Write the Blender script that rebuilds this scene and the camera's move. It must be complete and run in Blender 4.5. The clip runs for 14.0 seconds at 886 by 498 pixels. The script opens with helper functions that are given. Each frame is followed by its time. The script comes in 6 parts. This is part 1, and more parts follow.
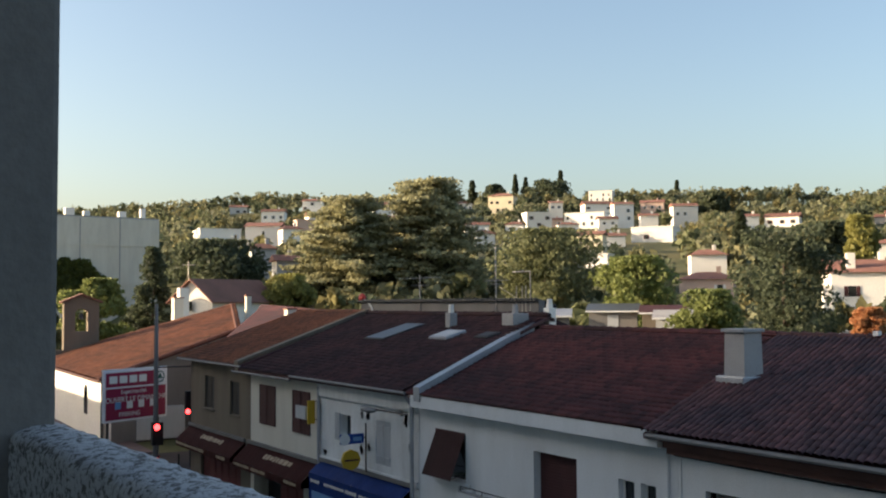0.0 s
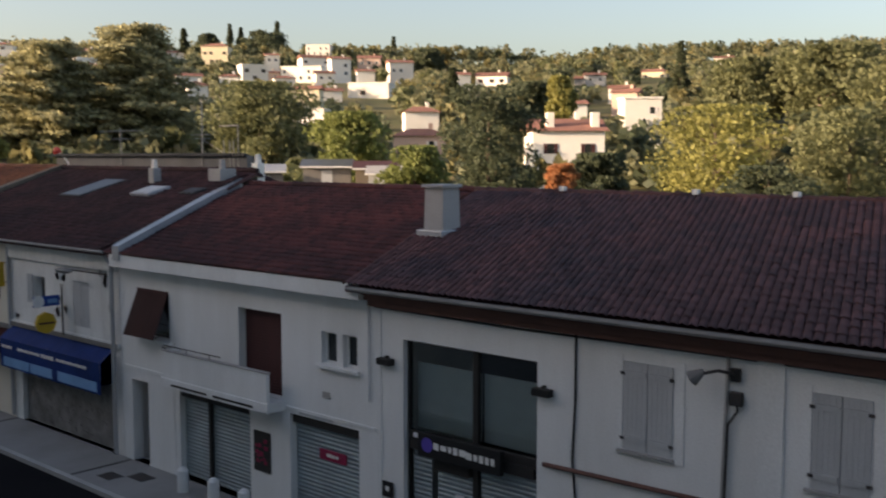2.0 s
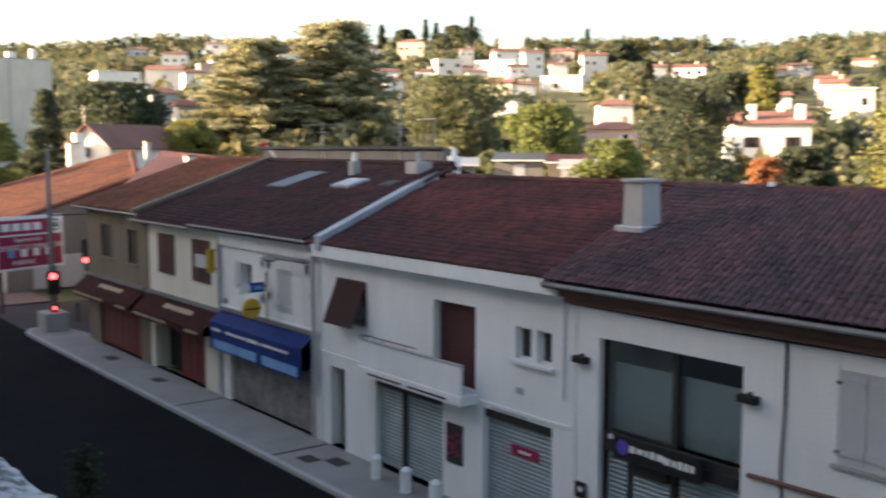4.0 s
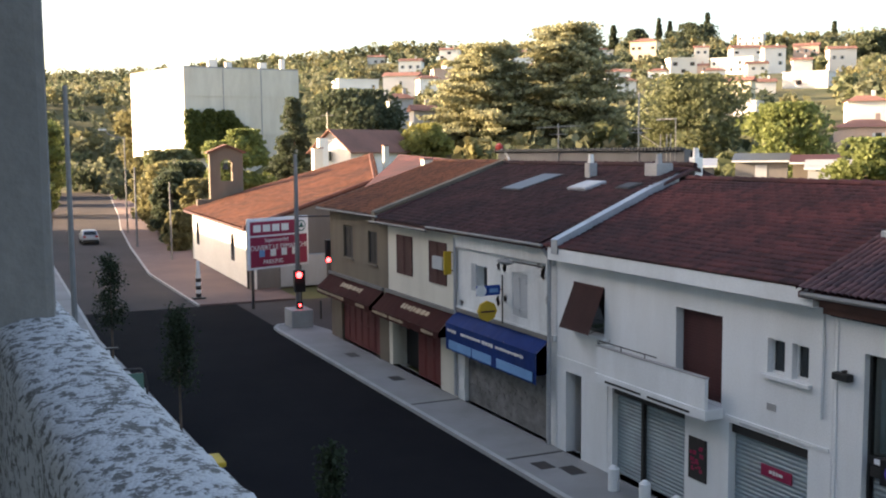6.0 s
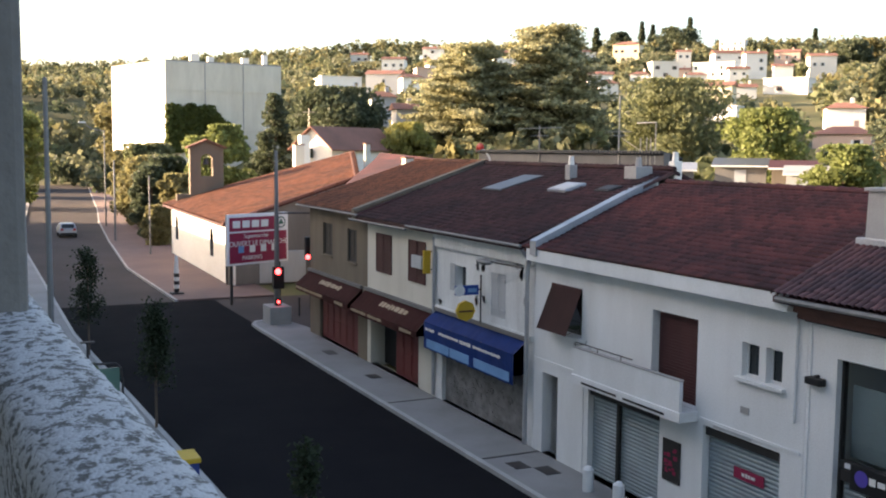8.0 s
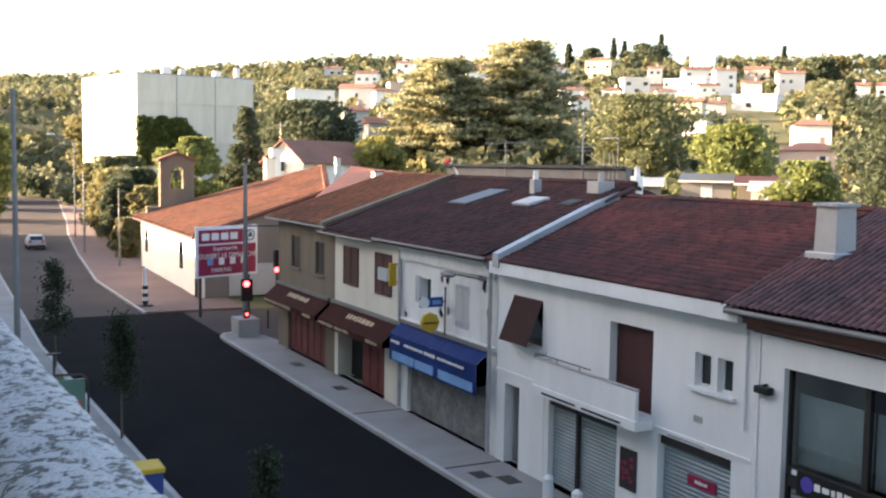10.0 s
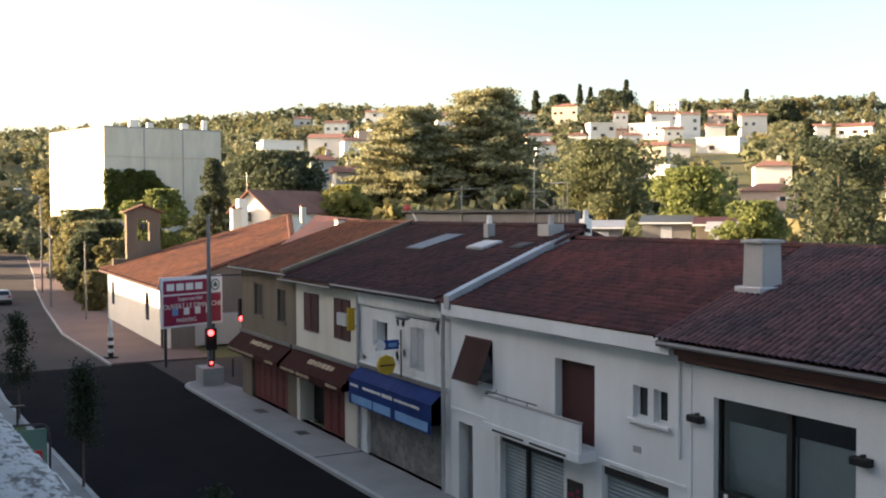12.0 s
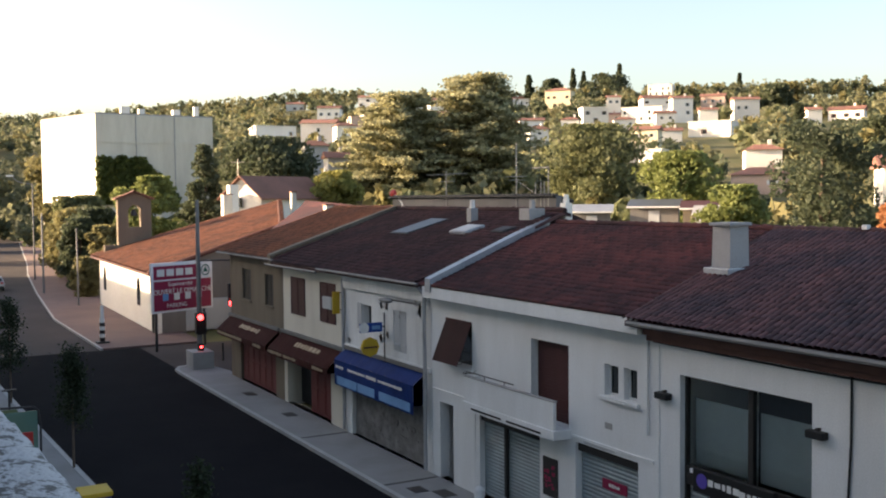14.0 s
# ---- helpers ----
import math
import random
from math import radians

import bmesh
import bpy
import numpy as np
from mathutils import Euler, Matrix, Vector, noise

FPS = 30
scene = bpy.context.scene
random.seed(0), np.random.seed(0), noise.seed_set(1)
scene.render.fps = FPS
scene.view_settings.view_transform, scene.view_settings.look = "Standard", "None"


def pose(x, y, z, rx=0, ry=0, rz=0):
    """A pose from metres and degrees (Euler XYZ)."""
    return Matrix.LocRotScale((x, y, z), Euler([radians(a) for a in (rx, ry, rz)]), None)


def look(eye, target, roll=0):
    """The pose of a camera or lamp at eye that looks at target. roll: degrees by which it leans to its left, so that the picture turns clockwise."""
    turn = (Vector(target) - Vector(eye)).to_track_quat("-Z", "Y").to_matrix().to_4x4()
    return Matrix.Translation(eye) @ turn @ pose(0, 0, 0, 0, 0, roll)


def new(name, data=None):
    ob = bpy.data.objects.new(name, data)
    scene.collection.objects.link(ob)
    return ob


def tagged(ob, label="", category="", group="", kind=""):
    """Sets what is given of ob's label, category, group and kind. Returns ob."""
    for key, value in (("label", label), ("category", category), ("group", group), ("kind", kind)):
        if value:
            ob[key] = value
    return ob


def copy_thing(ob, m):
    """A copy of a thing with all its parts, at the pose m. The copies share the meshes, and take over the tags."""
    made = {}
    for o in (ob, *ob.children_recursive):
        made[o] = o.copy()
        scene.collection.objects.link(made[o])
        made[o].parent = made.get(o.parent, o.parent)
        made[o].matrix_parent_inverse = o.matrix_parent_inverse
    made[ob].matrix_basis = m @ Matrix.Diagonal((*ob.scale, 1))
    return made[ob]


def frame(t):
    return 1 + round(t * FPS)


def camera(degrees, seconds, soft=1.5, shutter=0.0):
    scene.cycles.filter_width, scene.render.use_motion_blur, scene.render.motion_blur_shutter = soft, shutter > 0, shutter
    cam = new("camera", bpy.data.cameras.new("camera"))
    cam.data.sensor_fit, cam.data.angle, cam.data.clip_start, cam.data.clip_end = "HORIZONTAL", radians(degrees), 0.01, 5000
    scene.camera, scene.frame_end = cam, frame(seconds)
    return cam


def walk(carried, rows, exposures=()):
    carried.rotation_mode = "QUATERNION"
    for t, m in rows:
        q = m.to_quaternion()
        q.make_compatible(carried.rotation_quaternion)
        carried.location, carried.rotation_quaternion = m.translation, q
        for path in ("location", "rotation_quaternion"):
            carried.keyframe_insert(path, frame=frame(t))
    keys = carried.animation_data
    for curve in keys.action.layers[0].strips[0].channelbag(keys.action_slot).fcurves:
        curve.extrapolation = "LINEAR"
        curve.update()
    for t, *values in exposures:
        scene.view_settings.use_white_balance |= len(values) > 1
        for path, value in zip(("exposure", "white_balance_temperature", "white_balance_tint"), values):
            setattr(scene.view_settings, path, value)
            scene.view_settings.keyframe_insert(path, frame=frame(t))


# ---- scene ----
# The camera and its walk: metres, and degrees of yaw, pitch and roll.
cam = camera(47.30, 14.0, soft=2.0, shutter=0.4)
GROUND_TO_EYE = 9.36
ROWS = [
    (0.0, -1.236, 0.425, 0.081, 57.72, 2.95, 0.40),
    (0.5, -1.280, 0.440, 0.084, 57.08, 4.13, 0.26),
    (1.0, -1.259, 0.600, 0.088, 52.91, 2.83, 0.10),
    (1.5, -1.195, 0.764, 0.088, 46.91, -1.39, 0.01),
    (2.0, -1.151, 0.802, 0.086, 41.91, -5.29, 0.06),
    (2.5, -1.198, 0.809, 0.088, 39.80, -5.98, -0.20),
    (3.0, -1.273, 0.812, 0.083, 40.75, -5.88, -0.27),
    (3.5, -1.381, 0.847, 0.076, 45.11, -5.73, -0.19),
    (4.0, -1.538, 0.915, 0.078, 52.63, -5.65, -0.05),
    (4.2, -1.650, 0.940, 0.082, 55.98, -5.62, 0.43),
    (6.3, -2.166, 0.948, 0.065, 65.63, -5.48, 0.46),
    (6.5, -2.177, 0.948, 0.067, 65.48, -5.53, 0.25),
    (7.0, -2.187, 0.948, 0.070, 64.97, -5.55, -0.13),
    (7.5, -2.180, 0.948, 0.074, 64.52, -5.59, -0.46),
    (9.8, -1.473, 0.985, 0.087, 64.04, -5.00, -0.70),
    (10.0, -1.489, 0.990, 0.086, 62.91, -4.71, -0.87),
    (10.5, -1.136, 1.051, 0.074, 62.17, -3.65, -0.59),
    (11.0, -0.809, 1.074, 0.061, 61.75, -2.21, -0.24),
    (11.5, -0.503, 1.084, 0.052, 61.50, -1.76, 0.06),
    (12.0, -0.205, 1.095, 0.046, 61.40, -2.04, 0.26),
    (12.5, 0.078, 1.112, 0.043, 61.29, -2.31, 0.41),
    (13.0, 0.327, 1.130, 0.041, 61.20, -2.54, 0.47),
    (13.5, 0.516, 1.142, 0.040, 61.15, -2.74, 0.51),
    (14.0, 0.649, 1.153, 0.039, 61.10, -2.89, 0.52),
]
EXPOSURES = [(0.0, 1.2, 6500, 11), (0.5, 0.9, 6100, 11), (0.9, 0.5, 5500, 9), (1.5, 0.55, 6000, 11), (1.9, 0.95, 6950, 19), (2.2, 1.6, 6850, 17), (2.6, 2.0, 6950, 18), (3.0, 2.1, 6850, 17), (4.2, 2.05, 6850, 17),
             (6.5, 2.25, 6850, 17), (7.5, 2.2, 6850, 17), (10.0, 2.6, 6850, 17), (11.0, 2.35, 6850, 17), (12.0, 1.95, 7000, 16), (14.0, 1.8, 6950, 16)]
walk(cam, [(t, pose(x, y, GROUND_TO_EYE + z, 0, 0, yaw) @ pose(0, 0, 0, pitch) @ pose(0, 0, 0, 0, roll) @ pose(0, 0, 0, 90))
           for t, x, y, z, yaw, pitch, roll in ROWS], EXPOSURES)

# ---- sky and sun: low evening sun from behind and beyond the left end of the street ----
SUN_ELEV, SUN_AZ = 13.0, (-0.55, -0.83)
world = bpy.data.worlds.new("evening_sky")
scene.world = world
world.use_nodes = True
wn, wl = world.node_tree.nodes, world.node_tree.links
sky = wn.new("ShaderNodeTexSky")
sky.sky_type, sky.sun_disc = "NISHITA", False
sky.sun_elevation = radians(SUN_ELEV)
sky.sun_rotation = math.atan2(SUN_AZ[0], SUN_AZ[1])
sky.dust_density, sky.ozone_density = 3.0, 1.2
wl.new(sky.outputs[0], wn["Background"].inputs[0])
wn["Background"].inputs[1].default_value = 0.125
sun = new("sun", bpy.data.lights.new("sun", "SUN"))
sun.data.energy, sun.data.angle, sun.data.color = 5.0, radians(0.6), (1.0, 0.79, 0.55)
sun_to = Vector((SUN_AZ[0], SUN_AZ[1], math.tan(radians(SUN_ELEV)))).normalized()
sun.matrix_world = look(sun_to * 300, (0, 0, 0))


# ---- materials ----
def material(name, base, rough=0.8, dark=None, scale=1.0, grain=40.0, amount=0.5, bump=0.15, metal=0.0, spread=0.0, island=False, streak=False, spec=0.3):
    """A painted, plastered or stone surface: two colours mixed by stains and fine grain, with relief and a spread of tone from piece to piece."""
    m = bpy.data.materials.new(name)
    m.use_nodes = True
    n, l = m.node_tree.nodes, m.node_tree.links
    b = n["Principled BSDF"]
    b.inputs["Roughness"].default_value, b.inputs["Metallic"].default_value = rough, metal
    b.inputs["Specular IOR Level"].default_value = spec
    co = n.new("ShaderNodeTexCoord")
    mp = n.new("ShaderNodeMapping")
    mp.inputs["Scale"].default_value = (1, 1, 0.22) if streak else (1, 1, 1)
    l.new(co.outputs["Object"], mp.inputs[0])
    a = n.new("ShaderNodeTexNoise")
    a.inputs["Scale"].default_value, a.inputs["Detail"].default_value, a.inputs["Roughness"].default_value = scale, 6, 0.65
    l.new(mp.outputs[0], a.inputs[0])
    g = n.new("ShaderNodeTexNoise")
    g.inputs["Scale"].default_value, g.inputs["Detail"].default_value = grain, 4
    l.new(co.outputs["Object"], g.inputs[0])
    ramp = n.new("ShaderNodeMapRange")
    ramp.inputs[1].default_value, ramp.inputs[2].default_value = 0.38, 0.68
    l.new(a.outputs[0], ramp.inputs[0])
    amt = n.new("ShaderNodeMath")
    amt.operation = "MULTIPLY"
    amt.inputs[1].default_value = amount
    l.new(ramp.outputs[0], amt.inputs[0])
    mix = n.new("ShaderNodeMixRGB")
    mix.inputs[1].default_value = (*base, 1)
    mix.inputs[2].default_value = (*(dark or tuple(c * 0.55 for c in base)), 1)
    l.new(amt.outputs[0], mix.inputs[0])
    out = mix.outputs[0]
    hsv = n.new("ShaderNodeHueSaturation")
    fine = n.new("ShaderNodeMapRange")
    fine.inputs[3].default_value, fine.inputs[4].default_value = 0.82, 1.18
    l.new(g.outputs[0], fine.inputs[0])
    val = fine.outputs[0]
    if spread:
        if island:
            src = n.new("ShaderNodeNewGeometry").outputs["Random Per Island"]
        else:
            src = n.new("ShaderNodeObjectInfo").outputs["Random"]
        sp = n.new("ShaderNodeMapRange")
        sp.inputs[3].default_value, sp.inputs[4].default_value = 1 - spread, 1 + spread
        l.new(src, sp.inputs[0])
        mul = n.new("ShaderNodeMath")
        mul.operation = "MULTIPLY"
        l.new(sp.outputs[0], mul.inputs[0])
        l.new(val, mul.inputs[1])
        val = mul.outputs[0]
    l.new(val, hsv.inputs["Value"])
    l.new(out, hsv.inputs["Color"])
    l.new(hsv.outputs[0], b.inputs["Base Color"])
    if bump:
        bp = n.new("ShaderNodeBump")
        bp.inputs["Strength"].default_value, bp.inputs["Distance"].default_value = bump, 0.02
        l.new(g.outputs[0], bp.inputs["Height"])
        l.new(bp.outputs[0], b.inputs["Normal"])
    return m


def leaf_material(name, base, spread=0.35):
    m = bpy.data.materials.new(name)
    m.use_nodes = True
    n, l = m.node_tree.nodes, m.node_tree.links
    b = n["Principled BSDF"]
    b.inputs["Roughness"].default_value = 0.6
    b.inputs["Specular IOR Level"].default_value = 0.2
    geo = n.new("ShaderNodeNewGeometry")
    big = n.new("ShaderNodeTexNoise")
    big.inputs["Scale"].default_value = 0.35
    co = n.new("ShaderNodeTexCoord")
    l.new(co.outputs["Object"], big.inputs[0])
    add = n.new("ShaderNodeMath")
    l.new(geo.outputs["Random Per Island"], add.inputs[0])
    l.new(big.outputs[0], add.inputs[1])
    sp = n.new("ShaderNodeMapRange")
    sp.inputs[1].default_value, sp.inputs[2].default_value = 0.2, 1.5
    sp.inputs[3].default_value, sp.inputs[4].default_value = 1 - spread, 1 + spread
    l.new(add.outputs[0], sp.inputs[0])
    hsv = n.new("ShaderNodeHueSaturation")
    hsv.inputs["Color"].default_value = (*base, 1)
    l.new(sp.outputs[0], hsv.inputs["Value"])
    l.new(hsv.outputs[0], b.inputs["Base Color"])
    tr = n.new("ShaderNodeBsdfTranslucent")
    l.new(hsv.outputs[0], tr.inputs[0])
    mx = n.new("ShaderNodeMixShader")
    mx.inputs[0].default_value = 0.45
    l.new(b.outputs[0], mx.inputs[1])
    l.new(tr.outputs[0], mx.inputs[2])
    l.new(mx.outputs[0], n["Material Output"].inputs[0])
    return m


def glowing(name, col, strength):
    m = bpy.data.materials.new(name)
    m.use_nodes = True
    b = m.node_tree.nodes["Principled BSDF"]
    b.inputs["Base Color"].default_value = (*col, 1)
    b.inputs["Emission Color"].default_value = (*col, 1)
    b.inputs["Emission Strength"].default_value = strength
    return m


def glass_material(name, tint, rough=0.03):
    m = bpy.data.materials.new(name)
    m.use_nodes = True
    b = m.node_tree.nodes["Principled BSDF"]
    b.inputs["Base Color"].default_value = (*tint, 1)
    b.inputs["Roughness"].default_value = rough
    b.inputs["Specular IOR Level"].default_value = 0.8
    return m


def clear_glass(name):
    m = bpy.data.materials.new(name)
    m.use_nodes = True
    b = m.node_tree.nodes["Principled BSDF"]
    b.inputs["Base Color"].default_value = (0.9, 0.95, 0.94, 1)
    b.inputs["Roughness"].default_value = 0.02
    b.inputs["Transmission Weight"].default_value = 1.0
    b.inputs["IOR"].default_value = 1.45
    return m


M = {}
M["white_plaster"] = material("white_plaster", (0.74, 0.75, 0.75), 0.9, (0.53, 0.53, 0.51), 0.6, 30, 0.45, 0.15, streak=True)
M["old_plaster"] = material("old_plaster", (0.73, 0.74, 0.73), 0.9, (0.44, 0.43, 0.41), 0.8, 25, 0.6, 0.25, streak=True)
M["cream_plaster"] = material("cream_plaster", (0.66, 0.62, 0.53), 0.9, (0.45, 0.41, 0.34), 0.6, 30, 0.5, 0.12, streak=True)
M["tan_plaster"] = material("tan_plaster", (0.19, 0.155, 0.115), 0.95, (0.11, 0.09, 0.07), 0.7, 30, 0.6, 0.2, streak=True)
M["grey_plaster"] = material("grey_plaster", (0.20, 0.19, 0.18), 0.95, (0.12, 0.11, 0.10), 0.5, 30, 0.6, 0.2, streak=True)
M["pink_plaster"] = material("pink_plaster", (0.52, 0.36, 0.31), 0.9, (0.38, 0.26, 0.22), 0.7, 30, 0.5, 0.12, streak=True)
M["house_white"] = material("house_white", (0.86, 0.82, 0.75), 0.9, (0.70, 0.65, 0.57), 0.15, 6, 0.5, 0.0, spread=0.12)
M["house_ochre"] = material("house_ochre", (0.70, 0.62, 0.44), 0.9, (0.58, 0.5, 0.35), 0.2, 6, 0.4, 0.0)
M["house_pink"] = material("house_pink", (0.62, 0.45, 0.36), 0.9, (0.5, 0.35, 0.28), 0.2, 6, 0.4, 0.0)
M["house_grey"] = material("house_grey", (0.42, 0.42, 0.42), 0.9, (0.3, 0.3, 0.3), 0.2, 6, 0.4, 0.0)
M["tile_old"] = material("tile_old", (0.090, 0.027, 0.026), 0.85, (0.024, 0.013, 0.016), 0.35, 14, 0.95, 0.2, spread=0.35, island=True)
M["tile_dark"] = material("tile_dark", (0.052, 0.021, 0.022), 0.9, (0.018, 0.012, 0.015), 0.35, 14, 0.95, 0.2, spread=0.4, island=True)
M["tile_canal"] = material("tile_canal", (0.105, 0.042, 0.038), 0.85, (0.036, 0.024, 0.028), 0.4, 14, 0.9, 0.2, spread=0.35, island=True)
M["tile_piece"] = material("tile_piece", (0.078, 0.034, 0.033), 0.85, (0.045, 0.026, 0.028), 0.4, 14, 0.6, 0.2, spread=0.35)
M["tile_orange"] = material("tile_orange", (0.185, 0.066, 0.031), 0.85, (0.085, 0.036, 0.024), 0.3, 8, 0.85, 0.2, spread=0.35, island=True)
M["tile_far"] = material("tile_far", (0.24, 0.115, 0.085), 0.9, (0.15, 0.08, 0.06), 0.3, 4, 0.6, 0.0, spread=0.3)
M["zinc"] = material("zinc", (0.42, 0.43, 0.45), 0.5, (0.28, 0.29, 0.31), 1.0, 10, 0.6, 0.05, 0.6)
M["cornice"] = material("cornice", (0.165, 0.082, 0.066), 0.9, (0.085, 0.05, 0.045), 1.5, 30, 0.6, 0.2)
M["brown_paint"] = material("brown_paint", (0.078, 0.029, 0.029), 0.7, (0.048, 0.020, 0.020), 2.0, 40, 0.5, 0.1, streak=True)
M["grey_paint"] = material("grey_paint", (0.46, 0.475, 0.485), 0.75, (0.34, 0.35, 0.36), 2.0, 40, 0.5, 0.1, streak=True)
M["dark_paint"] = material("dark_paint", (0.03, 0.028, 0.027), 0.6, (0.02, 0.018, 0.018), 2.0, 40, 0.4, 0.05)
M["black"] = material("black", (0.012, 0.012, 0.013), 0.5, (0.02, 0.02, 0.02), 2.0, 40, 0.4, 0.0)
M["steel_slat"] = material("steel_slat", (0.33, 0.40, 0.43), 0.45, (0.2, 0.22, 0.24), 1.5, 30, 0.5, 0.03, 0.5)
M["grille_grey"] = material("grille_grey", (0.22, 0.215, 0.21), 0.8, (0.09, 0.085, 0.08), 1.6, 12, 0.9, 0.3)
M["red_wood"] = material("red_wood", (0.13, 0.022, 0.022), 0.6, (0.09, 0.02, 0.018), 2.0, 30, 0.6, 0.1, streak=True)
M["maroon_cloth"] = material("maroon_cloth", (0.10, 0.03, 0.026), 0.9, (0.06, 0.018, 0.016), 1.5, 60, 0.5, 0.1)
M["blue_cloth"] = material("blue_cloth", (0.020, 0.070, 0.31), 0.7, (0.012, 0.032, 0.13), 1.0, 60, 0.5, 0.1)
M["light_blue"] = material("light_blue", (0.16, 0.33, 0.58), 0.7, (0.09, 0.2, 0.4), 1.0, 60, 0.5, 0.05)
M["letter"] = material("letter", (0.75, 0.74, 0.72), 0.7, (0.6, 0.6, 0.58), 3, 40, 0.3, 0.0)
M["letter_tan"] = material("letter_tan", (0.45, 0.33, 0.22), 0.7, (0.35, 0.25, 0.16), 3, 40, 0.3, 0.0)
M["sign_red"] = material("sign_red", (0.27, 0.018, 0.062), 0.6, (0.20, 0.014, 0.05), 0.8, 40, 0.4, 0.0)
M["sign_white"] = material("sign_white", (0.75, 0.75, 0.77), 0.6, (0.6, 0.6, 0.62), 0.8, 40, 0.3, 0.0)
M["sign_green"] = material("sign_green", (0.02, 0.12, 0.10), 0.6, (0.01, 0.08, 0.06), 0.8, 40, 0.3, 0.0)
M["purple"] = material("purple", (0.10, 0.07, 0.38), 0.5, (0.07, 0.05, 0.3), 2, 40, 0.3, 0.0)
M["yellow"] = material("yellow", (0.55, 0.36, 0.03), 0.6, (0.4, 0.26, 0.03), 2, 40, 0.4, 0.0)
M["asphalt_new"] = material("asphalt_new", (0.012, 0.012, 0.014), 0.95, (0.019, 0.018, 0.019), 0.25, 60, 0.7, 0.3, spec=0.02)
M["asphalt_old"] = material("asphalt_old", (0.075, 0.062, 0.058), 0.9, (0.05, 0.043, 0.041), 0.12, 40, 0.8, 0.3, spec=0.1)
M["pavement"] = material("pavement", (0.27, 0.265, 0.26), 0.9, (0.18, 0.175, 0.17), 0.35, 30, 0.7, 0.2)
M["pink_paving"] = material("pink_paving", (0.18, 0.12, 0.108), 0.9, (0.12, 0.085, 0.08), 0.3, 30, 0.7, 0.2)
M["kerb"] = material("kerb", (0.40, 0.39, 0.38), 0.9, (0.27, 0.26, 0.25), 0.8, 30, 0.6, 0.2)
M["concrete"] = material("concrete", (0.36, 0.35, 0.34), 0.95, (0.24, 0.235, 0.23), 0.9, 25, 0.6, 0.3)
M["pier"] = material("pier", (0.17, 0.165, 0.16), 0.95, (0.12, 0.115, 0.11), 0.9, 25, 0.6, 0.3)
M["grass"] = material("grass", (0.09, 0.095, 0.035), 0.95, (0.16, 0.13, 0.06), 0.03, 1.5, 0.8, 0.0)
M["lawn"] = material("lawn", (0.045, 0.075, 0.02), 0.95, (0.07, 0.08, 0.03), 2.0, 60, 0.7, 0.4)
M["bark"] = material("bark", (0.13, 0.095, 0.07), 0.95, (0.07, 0.05, 0.04), 3, 20, 0.6, 0.3)
M["iron"] = material("iron", (0.05, 0.05, 0.052), 0.55, (0.09, 0.06, 0.045), 3, 40, 0.5, 0.05, 0.3)
M["pole_grey"] = material("pole_grey", (0.20, 0.20, 0.20), 0.6, (0.13, 0.12, 0.11), 1.5, 30, 0.5, 0.05, 0.2)
M["aerial"] = material("aerial", (0.45, 0.42, 0.38), 0.5, (0.25, 0.2, 0.16), 3, 30, 0.5, 0.0, 0.5)
M["glass_dark"] = glass_material("glass_dark", (0.02, 0.024, 0.026))
M["glass_pale"] = clear_glass("clear_glass")
M["blind_cloth"] = material("blind_cloth", (0.34, 0.40, 0.41), 0.85, (0.26, 0.31, 0.32), 0.8, 20, 0.5, 0.02)
M["red_lamp"] = glowing("red_lamp", (1.0, 0.04, 0.04), 4.0)
M["green_glass"] = glass_material("green_glass", (0.12, 0.22, 0.17), 0.1)
M["slate_pane"] = material("slate_pane", (0.075, 0.085, 0.10), 0.45, (0.05, 0.055, 0.06), 1.0, 20, 0.5, 0.0)
M["car_paint"] = material("car_paint", (0.42, 0.42, 0.43), 0.3, (0.38, 0.38, 0.39), 1, 20, 0.3, 0.0, 0.4, spec=0.6)
M["red_plastic"] = material("red_plastic", (0.42, 0.03, 0.025), 0.5, (0.3, 0.025, 0.02), 2, 30, 0.3, 0.0)
M["blue_plastic"] = material("blue_plastic", (0.03, 0.06, 0.22), 0.5, (0.02, 0.04, 0.15), 2, 30, 0.3, 0.0)
LEAF = {
    "green": leaf_material("leaf_green", (0.150, 0.160, 0.078)),
    "bright": leaf_material("leaf_bright", (0.175, 0.200, 0.066)),
    "yellow": leaf_material("leaf_yellow", (0.255, 0.245, 0.078)),
    "olive": leaf_material("leaf_olive", (0.195, 0.178, 0.082)),
    "dark": leaf_material("leaf_dark", (0.080, 0.096, 0.056)),
    "rust": leaf_material("leaf_rust", (0.42, 0.20, 0.09)),
    "cedar": leaf_material("leaf_cedar", (0.300, 0.290, 0.165), 0.5),
    "wood": leaf_material("leaf_wood", (0.172, 0.175, 0.10), 0.5),
    "ivy": leaf_material("leaf_ivy", (0.105, 0.125, 0.038), 0.3),
    "street": leaf_material("leaf_street", (0.030, 0.042, 0.022), 0.4),
}


# ---- builders ----
def mesh_of(name, bm, mat, smooth=False):
    me = bpy.data.meshes.new(name)
    bm.normal_update()
    bm.to_mesh(me)
    bm.free()
    me.materials.append(mat)
    if smooth:
        me.polygons.foreach_set("use_smooth", [True] * len(me.polygons))
    return me


def part(name, bm, mat, parent=None, label="", smooth=False):
    ob = new(name, mesh_of(name, bm, mat, smooth))
    ob.parent = parent
    return tagged(ob, label)


